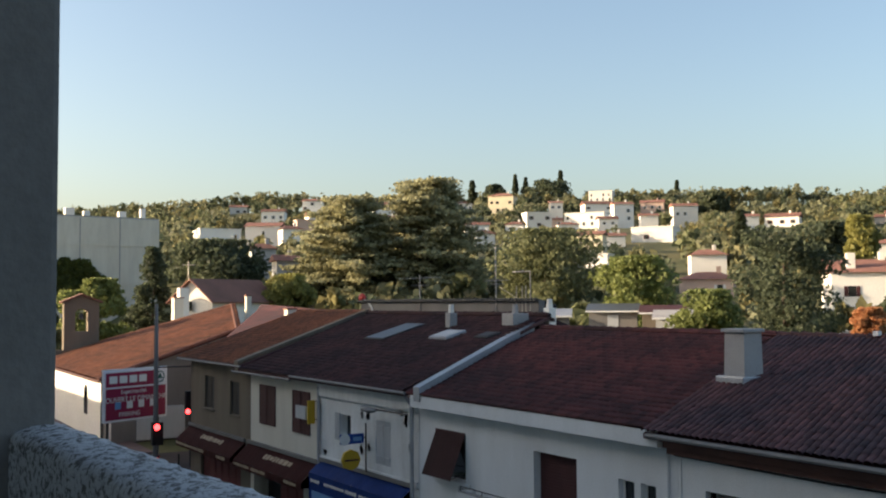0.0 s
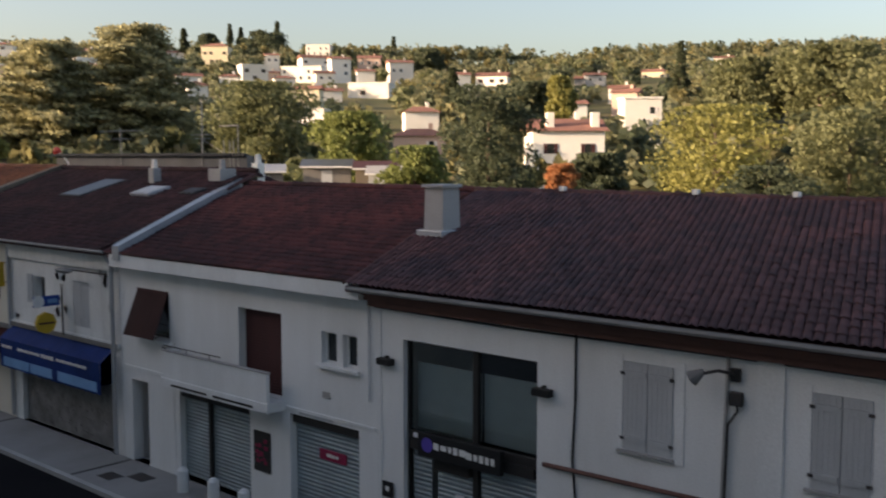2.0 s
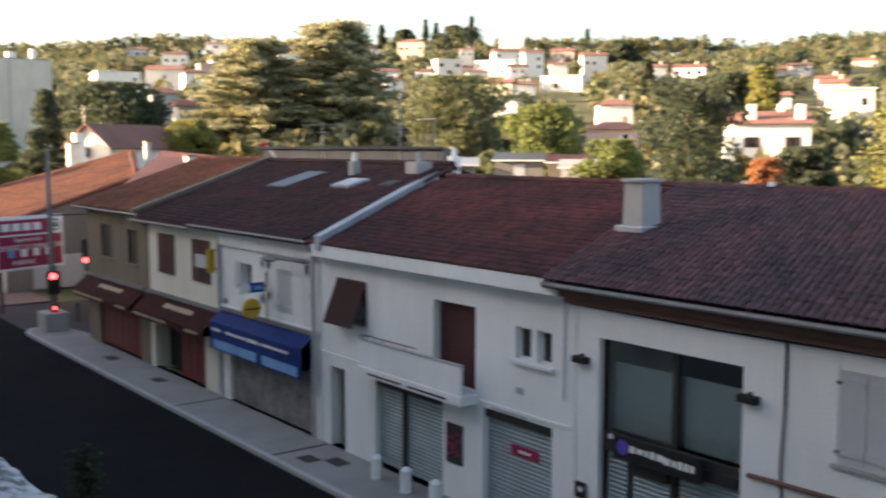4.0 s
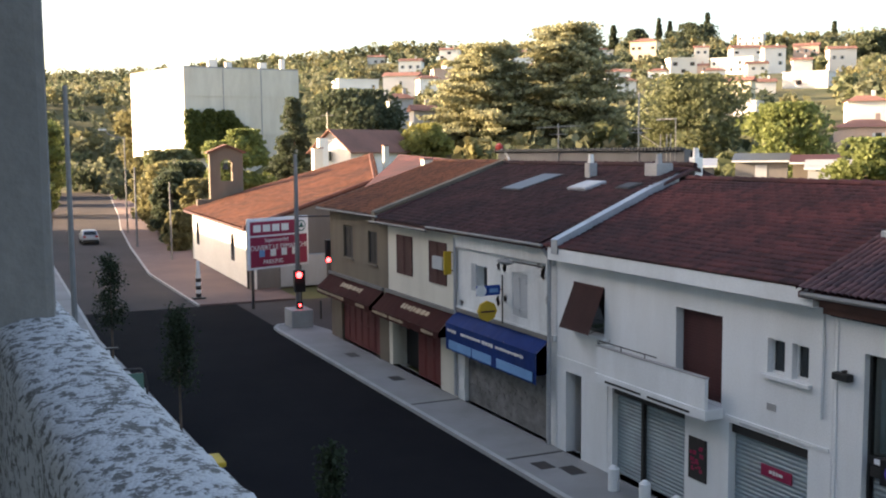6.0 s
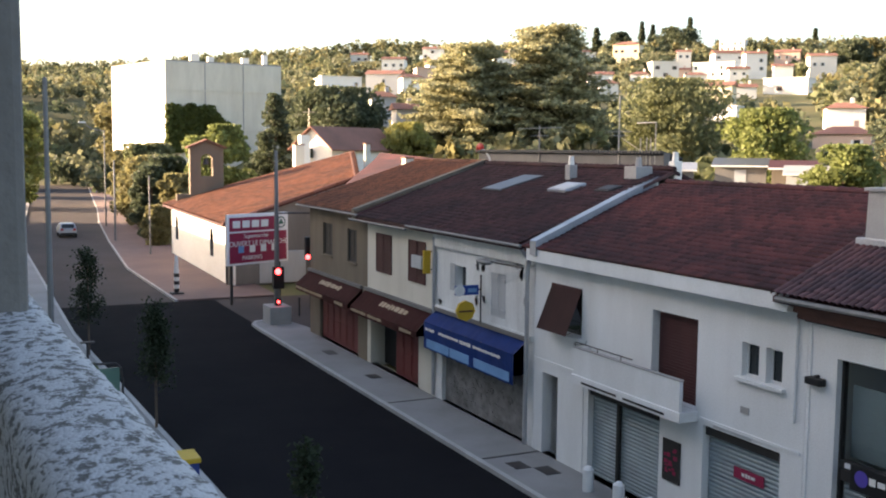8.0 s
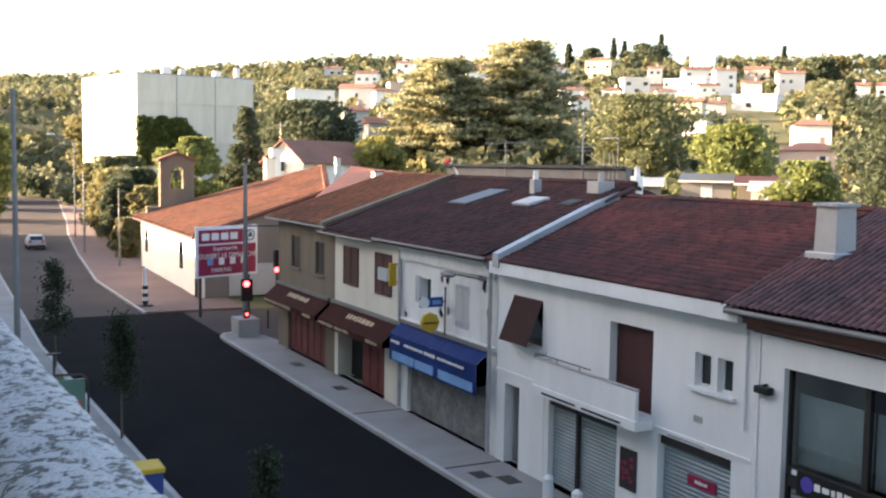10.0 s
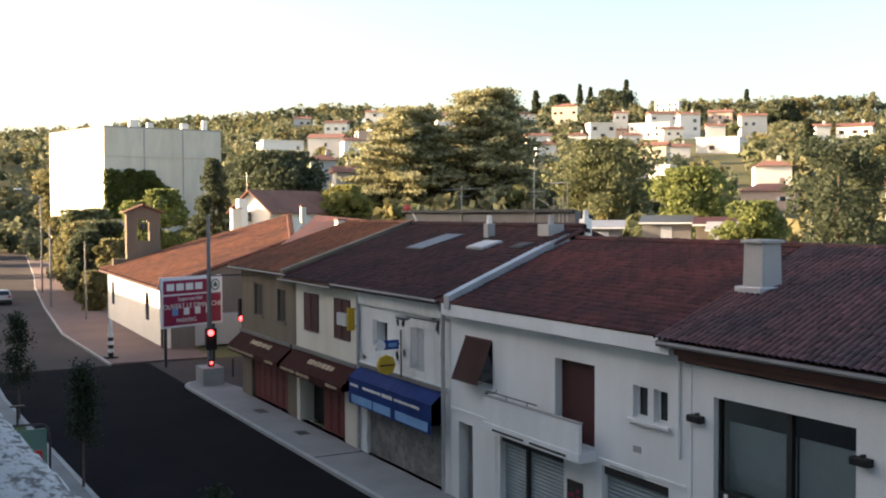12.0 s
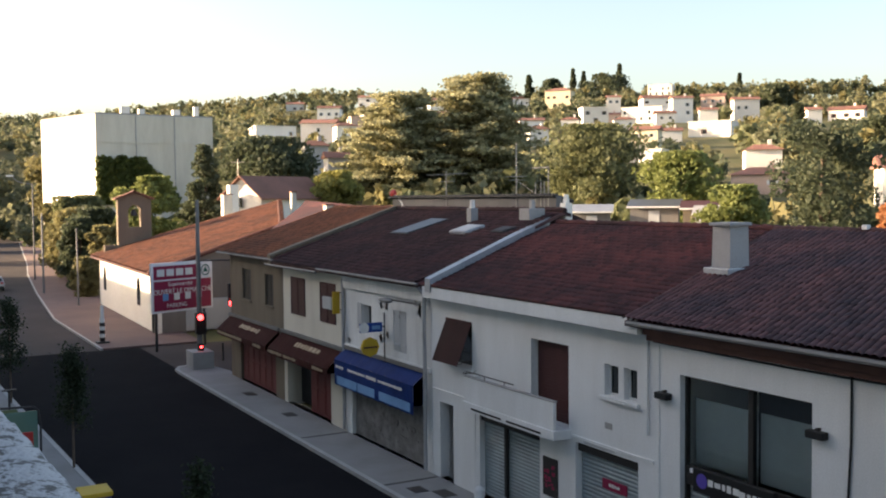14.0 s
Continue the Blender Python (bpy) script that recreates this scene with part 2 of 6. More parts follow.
def thing(name, label, category, group="", kind="", at=(0, 0, 0), rz=0):
    ob = new(name)
    ob.matrix_basis = pose(*at, 0, 0, rz)
    return tagged(ob, label, category, group, kind)


def box(bm, x0, x1, y0, y1, z0, z1, bevel=0.0):
    r = bmesh.ops.create_cube(bm, size=1.0, matrix=Matrix.LocRotScale(((x0 + x1) / 2, (y0 + y1) / 2, (z0 + z1) / 2), None, (abs(x1 - x0), abs(y1 - y0), abs(z1 - z0))))
    if bevel:
        ed = list({e for v in r["verts"] for e in v.link_edges})
        bmesh.ops.bevel(bm, geom=ed, offset=bevel, segments=2, affect="EDGES", profile=0.6)
    return bm


def boxes(*dims, bevel=0.0):
    bm = bmesh.new()
    for d in dims:
        box(bm, *d, bevel=bevel)
    return bm


def tube(bm, a, b, ra, rb=None, seg=8):
    a, b = Vector(a), Vector(b)
    d = b - a
    bmesh.ops.create_cone(bm, cap_ends=True, segments=seg, radius1=ra, radius2=ra if rb is None else rb, depth=d.length,
                          matrix=Matrix.Translation((a + b) / 2) @ d.to_track_quat("Z", "Y").to_matrix().to_4x4())
    return bm


def tubes(*rows, seg=8):
    bm = bmesh.new()
    for r in rows:
        tube(bm, *r, seg=seg)
    return bm


def path_tube(points, r, seg=6):
    bm = bmesh.new()
    for a, b in zip(points, points[1:]):
        tube(bm, a, b, r, seg=seg)
    return bm


def prism(bm, pts, thick):
    """A slab with the given upper outline, thick metres deep, straight down."""
    top = [bm.verts.new(p) for p in pts]
    low = [bm.verts.new((p[0], p[1], p[2] - thick)) for p in pts]
    bm.faces.new(top)
    bm.faces.new(low[::-1])
    for i in range(len(pts)):
        j = (i + 1) % len(pts)
        bm.faces.new((top[j], top[i], low[i], low[j]))
    bmesh.ops.recalc_face_normals(bm, faces=bm.faces)
    return bm


def pierced(x0, x1, z0, z1, y0, y1, holes):
    """A wall along x, from y0 (street side) to y1, with openings through it."""
    xs = sorted({x0, x1, *(min(max(v, x0), x1) for h in holes for v in h[:2])})
    zs = sorted({z0, z1, *(min(max(v, z0), z1) for h in holes for v in h[2:])})

    def solid(i, j):
        if not (0 <= i < len(xs) - 1 and 0 <= j < len(zs) - 1):
            return False
        cx, cz = (xs[i] + xs[i + 1]) / 2, (zs[j] + zs[j + 1]) / 2
        return not any(a < cx < b and c < cz < d for a, b, c, d in holes)
    bm = bmesh.new()

    def quad(*p):
        bm.faces.new([bm.verts.new(q) for q in p])
    for i in range(len(xs) - 1):
        for j in range(len(zs) - 1):
            if not solid(i, j):
                continue
            a, b, c, d = xs[i], xs[i + 1], zs[j], zs[j + 1]
            quad((a, y0, c), (b, y0, c), (b, y0, d), (a, y0, d))
            quad((b, y1, c), (a, y1, c), (a, y1, d), (b, y1, d))
            if not solid(i - 1, j):
                quad((a, y1, c), (a, y0, c), (a, y0, d), (a, y1, d))
            if not solid(i + 1, j):
                quad((b, y0, c), (b, y1, c), (b, y1, d), (b, y0, d))
            if not solid(i, j - 1):
                quad((a, y1, c), (b, y1, c), (b, y0, c), (a, y0, c))
            if not solid(i, j + 1):
                quad((a, y0, d), (b, y0, d), (b, y1, d), (a, y1, d))
    bmesh.ops.remove_doubles(bm, verts=bm.verts, dist=0.0005)
    return bm


def quick_mesh(name, verts, faces, mat, parent=None, label="", kind="", smooth=False):
    me = bpy.data.meshes.new(name)
    verts, faces = np.asarray(verts, np.float32), np.asarray(faces, np.int32)
    k = faces.shape[1]
    me.vertices.add(len(verts))
    me.vertices.foreach_set("co", verts.ravel())
    me.loops.add(faces.size)
    me.loops.foreach_set("vertex_index", faces.ravel())
    me.polygons.add(len(faces))
    me.polygons.foreach_set("loop_start", np.arange(len(faces), dtype=np.int32) * k)
    if smooth:
        me.polygons.foreach_set("use_smooth", np.ones(len(faces), bool))
    me.update(calc_edges=True)
    me.materials.append(mat)
    ob = new(name, me)
    ob.parent = parent
    return tagged(ob, label, kind=kind)


def canal_tile(w, l, seg=5, rise=0.42):
    """One arched tile, lying along +v, as points and faces."""
    v, f = [], []
    for k, (t, s, up) in enumerate(((0.0, 1.0, 0.008), (1.0, 0.9, 0.0))):
        for i in range(seg + 1):
            a = math.pi * i / seg
            v.append((-math.cos(a) * w / 2 * s, t * l, math.sin(a) * w * rise * s + up))
    for i in range(seg):
        f.append((i, i + 1, seg + 2 + i, seg + 1 + i))
    return np.array(v), np.array(f)


def flat_tile(w, l):
    """One interlocking tile with a raised side roll and a thick lower edge."""
    h = 0.035
    v = [(-w / 2, 0, h), (-w / 2 + 0.03, 0, h + 0.022), (-w / 2 + 0.06, 0, h), (w / 2, 0, h),
         (-w / 2, l, 0.0), (-w / 2 + 0.03, l, 0.022), (-w / 2 + 0.06, l, 0.0), (w / 2, l, 0.0),
         (-w / 2, 0, -0.005), (-w / 2 + 0.03, 0, -0.005), (-w / 2 + 0.06, 0, -0.005), (w / 2, 0, -0.005)]
    f = [(0, 1, 5, 4), (1, 2, 6, 5), (2, 3, 7, 6), (8, 9, 1, 0), (9, 10, 2, 1), (10, 11, 3, 2)]
    return np.array(v, float), np.array(f)


def tile_roof(name, parent, origin, across, up, nu, nv, tile, mat, w, l, keep=None, label="", jitter=0.004, seed=1, pieces=None, piece_mat=None):
    """Courses of tiles over a slope. keep(u, v) trims it; pieces(u, v) picks the ones that are objects of their own."""
    rng = np.random.default_rng(seed)
    a, b = Vector(across).normalized(), Vector(up).normalized()
    nrm = a.cross(b).normalized()
    B = np.array([a, b, nrm])
    tv, tf = tile
    V, Fc = [], []
    shared = None
    for j in range(nv):
        for i in range(nu):
            u, v = (i + 0.5) * w, j * l
            if keep and not keep(u, v):
                continue
            off = np.array([u, v, 0.0]) + rng.normal(0, jitter, 3) * (1, 1, 0.8)
            if pieces and pieces(u, v):
                if shared is None:
                    shared = bpy.data.meshes.new("roof_tile")
                    shared.from_pydata([tuple(p) for p in tv @ B], [], [tuple(int(q) for q in f) for f in tf])
                    shared.materials.append(piece_mat)
                ob = new("roof_tile", shared)
                ob.matrix_basis = Matrix.Translation(Vector(origin) + a * off[0] + b * off[1] + nrm * off[2])
                ob.parent = parent
                continue
            Fc.append(tf + len(V) * len(tv))
            V.append((tv + off) @ B + np.array(origin))
    if V:
        quick_mesh(name, np.concatenate(V), np.concatenate(Fc), mat, parent, label, kind="stuff")


# ---- the lie of the land ----
def land(x, y):
    """Height of the ground: flat round the street, a long hillside beyond the houses."""
    r = math.hypot(x, y)
    b = math.degrees(math.atan2(-x, y))
    k = 0.73 + 0.27 * min(1.0, max(0.0, (84 - b) / 16))
    k *= 0.55 + 0.45 * min(1.0, max(0.0, (b + 25) / 45))
    s = max(0.0, r - 78)
    s = min(s, 540) - 0.5 * max(0.0, s - 560)
    s = max(s, 0)
    near = min(1.0, max(0.0, (y - 20 - 0.15 * max(0.0, -x - 110)) / 18)) if x > -330 else min(1.0, max(0.0, (-330 - x) / 60))
    near = max(near, min(1.0, max(0.0, (-300 - x) / 80)))
    return (0.100 * s + 0.00004 * s * s) * k * near - 0.16


def build_ground():
    rings = [0, 8, 16, 26, 36, 48, 60, 75, 90, 110, 130, 155, 180, 210, 240, 280, 320, 370, 420, 480, 540, 590, 640, 700, 900, 1400, 2600]
    n = 120
    V, Fc = [], []
    for r in rings:
        for i in range(n):
            a = 2 * math.pi * i / n
            x, y = -r * math.sin(a), r * math.cos(a)
            V.append((x, y, land(x, y)))
    for k in range(len(rings) - 1):
        for i in range(n):
            j = (i + 1) % n
            Fc.append((k * n + i, k * n + j, (k + 1) * n + j, (k + 1) * n + i))
    ob = quick_mesh("ground", V, Fc, M["grass"], smooth=True)
    tagged(ob, "dry grass and earth of gardens and hillside", "ground", kind="structure")


build_ground()

# road, pavements and kerbs


def flat_strip(name, x0, x1, y0, y1, ztop, mat, label, category, depth=0.3):
    ob = part(name, boxes((x0, x1, y0, y1, ztop - depth, ztop)), mat, None, label)
    return tagged(ob, label, category, kind="structure")


flat_strip("road", -66, 60, 4.8, 15.4, -0.12, M["asphalt_new"], "fresh black asphalt of the street", "road")
far_edge = [(-66, 13.0), (-85, 12.8), (-110, 14.6), (-140, 17.2), (-165, 20.0), (-300, 33.0)]
bm = bmesh.new()
prism(bm, [(-66, 0.5, -0.118), (-66, 13.2, -0.118)] + [(x, y + 0.2, -0.118) for x, y in far_edge[1:]] + [(-300, 0.5, -0.118)], 0.3)
tagged(part("road_far", bm, M["asphalt_old"]), "worn grey asphalt running out of town", "road", kind="structure")
flat_strip("road_side", -66, -53.2, 15.4, 60, -0.122, M["asphalt_old"], "worn asphalt of the side street", "road")
bm = bmesh.new()
prism(bm, [(-54.5, 15.2, 0), (-53.2, 15.2, 0), (60, 15.2, 0), (60, 17.6, 0), (-53.6, 17.6, 0), (-56.0, 17.2, 0), (-56.6, 16.4, 0), (-56.3, 15.6, 0), (-55.5, 15.25, 0)], 0.3)
tagged(part("pavement", bm, M["pavement"]), "pale concrete pavement in front of the shops", "pavement", kind="structure")
kerb_pts = [(60, 15.12), (-54.5, 15.12), (-55.6, 15.18), (-56.4, 15.55), (-56.72, 16.4), (-56.1, 17.3)]
bm = bmesh.new()
for a, b in zip(kerb_pts, kerb_pts[1:]):
    a, b = Vector((*a, 0)), Vector((*b, 0))
    d = (b - a)
    m = Matrix.Translation((a + b) / 2 + Vector((0, 0, -0.07))) @ d.to_track_quat("X", "Z").to_matrix().to_4x4() @ Matrix.Diagonal((d.length + 0.05, 0.18, 0.17, 1))
    bmesh.ops.create_cube(bm, size=1, matrix=m)
tagged(part("kerb", bm, M["kerb"]), "light stone kerb along the shop pavement", "kerb", kind="structure")
near_edge = [(60, 7.6), (-24, 7.4), (-56, 6.05), (-100, 6.3), (-150, 9.0), (-203, 12.7), (-300, 21.0)]
bm = bmesh.new()
prism(bm, [(-300, -2.6, 0), (60, -2.6, 0)] + [(x, y - 0.15, 0) for x, y in near_edge], 0.3)
tagged(part("pavement_near", bm, M["pavement"]), "grey pavement under the balcony", "pavement", kind="structure")
bm = bmesh.new()
for a, b in zip(near_edge, near_edge[1:]):
    a, b = Vector((*a, 0)), Vector((*b, 0))
    d = b - a
    m = Matrix.Translation((a + b) / 2 + Vector((0, -0.06, -0.07))) @ d.to_track_quat("X", "Z").to_matrix().to_4x4() @ Matrix.Diagonal((d.length + 0.02, 0.18, 0.17, 1))
    bmesh.ops.create_cube(bm, size=1, matrix=m)
tagged(part("kerb_near", bm, M["kerb"]), "light stone kerb beside the near pavement", "kerb", kind="structure")
bm = bmesh.new()
prism(bm, [(x, y + 0.12, 0) for x, y in far_edge] + [(-300, 36.5, 0), (-165, 24.0, 0), (-140, 21.5, 0), (-66, 19.5, 0)], 0.3)
tagged(part("pavement_church", bm, M["pink_paving"]), "pinkish paving in front of the chapel", "pavement", kind="structure")
bm = bmesh.new()
for a, b in zip(far_edge, far_edge[1:]):
    a, b = Vector((*a, 0)), Vector((*b, 0))
    d = b - a
    m = Matrix.Translation((a + b) / 2 + Vector((0, 0.04, -0.08))) @ d.to_track_quat("X", "Z").to_matrix().to_4x4() @ Matrix.Diagonal((d.length + 0.02, 0.16, 0.18, 1))
    bmesh.ops.create_cube(bm, size=1, matrix=m)
tagged(part("kerb_church", bm, M["kerb"]), "stone kerb beside the pink paving", "kerb", kind="structure")


# ---- the row of houses across the street; facade at y = 17.3 ----
FY = 17.3


def recess(parent, x0, x1, z0, z1, mat, name="window_back", depth=0.28, label=""):
    return part(name, boxes((x0 - 0.05, x1 + 0.05, FY + depth, FY + depth + 0.04, z0 - 0.05, z1 + 0.05)), mat, parent, label)


def row_house(name, label, x0, x1, top, wall_mat, holes, depth=15.0):
    ob = thing(name, label, "house", "houses of the street")
    part("wall", pierced(x0, x1, -0.15, top, FY, FY + 0.35, holes), wall_mat, ob)
    part("side_wall", boxes((x0, x0 + 0.3, FY + 0.352, FY + depth, -0.15, top - 0.06)), wall_mat, ob)
    part("side_wall", boxes((x1 - 0.3, x1, FY + 0.352, FY + depth, -0.15, top - 0.06)), wall_mat, ob)
    part("rear_wall", boxes((x0, x1, FY + depth + 0.002, FY + depth + 0.3, -0.15, top - 0.06)), wall_mat, ob)
    return ob


def louvre_shutter(x0, x1, z0, z1, parent, mat, name="shutter", label="", y=FY - 0.05):
    bm = boxes((x0, x0 + 0.07, y, y + 0.045, z0, z1), (x1 - 0.07, x1, y, y + 0.045, z0, z1), (x0 + 0.07, x1 - 0.07, y, y + 0.045, z1 - 0.08, z1), (x0 + 0.07, x1 - 0.07, y, y + 0.045, z0, z0 + 0.08))
    box(bm, x0 + 0.07, x1 - 0.07, y + 0.02, y + 0.035, z0 + 0.08, z1 - 0.08)
    n = int((z1 - z0 - 0.16) / 0.09)
    slats = []
    for i in range(n):
        z = z0 + 0.08 + (i + 0.5) * (z1 - z0 - 0.16) / n
        slats.append((x0 + 0.07, x1 - 0.07, y + 0.004, y + 0.0195, z - 0.02, z + 0.012))
    ob = part(name, bm, mat, parent, label)
    for dims in slats:
        part("slat", boxes(dims), mat, ob)
    return ob


def plank_shutter(x0, x1, z0, z1, parent, mat, name="shutter", y=FY - 0.05, label=""):
    ob = part(name, boxes((x0, x1, y + 0.012, y + 0.04, z0, z1)), mat, parent, label)
    n = 5
    w = (x1 - x0) / n
    for i in range(n):
        part("plank", boxes((x0 + i * w + 0.002, x0 + (i + 1) * w - 0.002, y, y + 0.011, z0, z1)), mat, ob)
    part("batten", boxes((x0 + 0.03, x1 - 0.03, y - 0.025, y - 0.001, z0 + 0.18, z0 + 0.28)), mat, ob)
    part("batten", boxes((x0 + 0.03, x1 - 0.03, y - 0.025, y - 0.001, z1 - 0.28, z1 - 0.18)), mat, ob)
    return ob


def roller(x0, x1, z0, z1, parent, mat, y=FY + 0.2):
    ob = part("roller_shutter", boxes((x0, x1, y + 0.03, y + 0.05, z0, z1)), mat, parent, "closed steel roller shutter")
    bm = bmesh.new()
    n = int((z1 - z0) / 0.11)
    for i in range(n):
        z = z0 + (i + 0.5) * (z1 - z0) / n
        prof = [(y + 0.029, z - 0.05), (y + 0.006, z - 0.03), (y, z + 0.01), (y + 0.012, z + 0.035), (y + 0.029, z + 0.04)]
        va = [bm.verts.new((x0, a, b)) for a, b in prof]
        vb = [bm.verts.new((x1, a, b)) for a, b in prof]
        for k in range(4):
            bm.faces.new((va[k], vb[k], vb[k + 1], va[k + 1]))
    bmesh.ops.recalc_face_normals(bm, faces=bm.faces)
    part("slats", bm, mat, ob)
    part("shutter_box", boxes((x0, x1, y - 0.12, y + 0.028, z1 - 0.02, z1 + 0.22)), M["dark_paint"], ob)
    return ob


def slope_slab(name, parent, x0, x1, ya, za, yb, zb, skew, mat, thick=0.16, label=""):
    bm = bmesh.new()
    prism(bm, [(x0, ya, za), (x1, ya, za), (x1 - skew * (yb - ya), yb, zb), (x0 - skew * (yb - ya), yb, zb)], thick)
    return part(name, bm, mat, parent, label)


def pitched(parent, x0, x1, eave_y, eave_z, ridge_y, ridge_z, skew, tile, tw, tl, mat, seed, pieces=None, piece_mat=None, back=True):
    """A tiled slope towards the street with its boarding, ridge and rear slope."""
    slope_slab("roof_deck", parent, x0, x1, eave_y, eave_z - 0.05, ridge_y, ridge_z - 0.05, skew, M["brown_paint"], 0.12)
    up = Vector((-skew, 1, (ridge_z - eave_z) / (ridge_y - eave_y)))
    nv = int((ridge_y - eave_y) * up.length / tl)
    tile_roof("roof_tiles", parent, (x0, eave_y - 0.06, eave_z - 0.01), (1, 0, 0), up, int((x1 - x0) / tw), nv, tile, mat, tw, tl, seed=seed, pieces=pieces, piece_mat=piece_mat)
    sx = skew * (ridge_y - eave_y)
    bm = bmesh.new()
    n = int((x1 - x0) / 0.42)
    rng = random.Random(seed)
    for i in range(n):
        a = x0 - sx + i * (x1 - x0) / n
        tube(bm, (a, ridge_y, ridge_z + 0.02 + rng.uniform(-.012, .012)), (a + 0.45, ridge_y, ridge_z + 0.0), 0.13, 0.11, 8)
    part("ridge_tiles", bm, mat, parent)
    if back:
        slope_slab("rear_slope", parent, x0 - sx, x1 - sx, ridge_y, ridge_z - 0.02, ridge_y + 7.2, ridge_z - 2.0, skew, mat, 0.14)


# tan house at the corner of the side street
tan = row_house("corner_house", "two-storey house with rough tan plaster over a shop", -52.2, -44.02, 6.62, M["tan_plaster"],
                [(-50.1, -48.75, 4.3, 5.87), (-46.6, -45.4, 4.28, 5.8), (-50.6, -45.2, 0.0, 2.35)], 9)
for a, b in ((-50.1, -48.75), (-46.6, -45.4)):
    m = (a + b) / 2
    louvre_shutter(a, m - 0.01, 4.3, 5.83, tan, M["dark_paint"], y=FY + 0.08)
    louvre_shutter(m + 0.01, b, 4.3, 5.83, tan, M["dark_paint"], y=FY + 0.08)
    part("window_sill", boxes((a - 0.08, b + 0.08, FY - 0.08, FY + 0.2, 4.2, 4.28), bevel=0.01), M["tan_plaster"], tan)
pitched(tan, -53.0, -44.1, 16.9, 6.72, 25.2, 8.9, 0.42, flat_tile(0.26, 0.36), 0.25, 0.34, M["tile_orange"], 3)
part("gutter", tubes(((-53.0, 16.82, 6.6), (-44.1, 16.82, 6.6), 0.055)), M["pole_grey"], tan)


def shop_front(parent, x0, x1, z1, mat, dark=()):
    """Panelled red folding doors with a plinth; dark: stretches left open."""
    n = max(2, int((x1 - x0) / 0.85))
    w = (x1 - x0) / n
    # black sheet standing in for the darkness inside the shop
    recess(parent, x0, x1, 0.02, z1, M["black"], "unlit_shop_back", 0.7)
    for i in range(n):
        a = x0 + i * w
        if any(d0 <= a + w / 2 <= d1 for d0, d1 in dark):
            continue
        p = part("door_leaf", boxes((a + 0.015, a + w - 0.015, FY + 0.14, FY + 0.18, 0.05, z1)), mat, parent)
        part("upper_panel", boxes((a + 0.12, a + w - 0.12, FY + 0.12, FY + 0.138, 1.25, z1 - 0.15), bevel=0.008), mat, p)
        part("lower_panel", boxes((a + 0.12, a + w - 0.12, FY + 0.12, FY + 0.138, 0.2, 1.1), bevel=0.008), mat, p)


shop_front(tan, -50.6, -45.2, 2.35, M["red_wood"])


def awning(name, label, x0, x1, ztop, zfold, drop, out, mat, valance_mat=None):
    """A sloped cloth awning with gathered valance and side cheeks on a front bar."""
    aw = thing(name, label, "awning", "shop awnings")
    n = max(6, int((x1 - x0) / 0.22))
    bm = bmesh.new()
    rng = random.Random(int(abs(x0) * 10))
    for k, (y, z) in enumerate(((FY - 0.01, ztop), (FY - out * 0.5, (ztop + zfold) / 2 + 0.02), (FY - out, zfold))):
        for i in range(n + 1):
            bm.verts.new((x0 + (x1 - x0) * i / n, y, z + rng.uniform(-0.012, 0.012) * (k > 0)))
    bm.verts.ensure_lookup_table()
    for k in range(2):
        for i in range(n):
            q = k * (n + 1) + i
            bm.faces.new([bm.verts[j] for j in (q, q + n + 1, q + n + 2, q + 1)])
    r = bmesh.ops.solidify(bm, geom=bm.faces[:], thickness=0.012)
    part("canopy", bm, mat, aw)
    bm = bmesh.new()
    for k, z in enumerate((zfold, zfold - drop)):
        for i in range(n + 1):
            bm.verts.new((x0 + (x1 - x0) * i / n, FY - out - 0.006 + 0.018 * math.sin(i * 1.3) * k, z - 0.02 * (i % 2) * k))
    bm.verts.ensure_lookup_table()
    for i in range(n):
        bm.faces.new([bm.verts[j] for j in (i, i + n + 1, i + n + 2, i + 1)])
    bmesh.ops.solidify(bm, geom=bm.faces[:], thickness=0.008)
    part("valance", bm, valance_mat or mat, aw)
    for x in (x0, x1):
        bm = bmesh.new()
        f = bm.faces.new([bm.verts.new(p) for p in ((x, FY - 0.02, ztop - 0.02), (x, FY - out + 0.01, zfold), (x, FY - out + 0.01, zfold - drop * 0.7), (x, FY - 0.02, zfold - drop * 0.7))])
        bmesh.ops.solidify(bm, geom=[f], thickness=0.008)
        part("cheek", bm, mat, aw)
    part("front_bar", tubes(((x0, FY - out + 0.03, zfold - 0.03), (x1, FY - out + 0.03, zfold - 0.03), 0.025)), M["iron"], aw)
    part("wall_box", boxes((x0, x1, FY - 0.12, FY - 0.002, ztop + 0.005, ztop + 0.16), bevel=0.015), M["grey_plaster"], aw)
    return aw


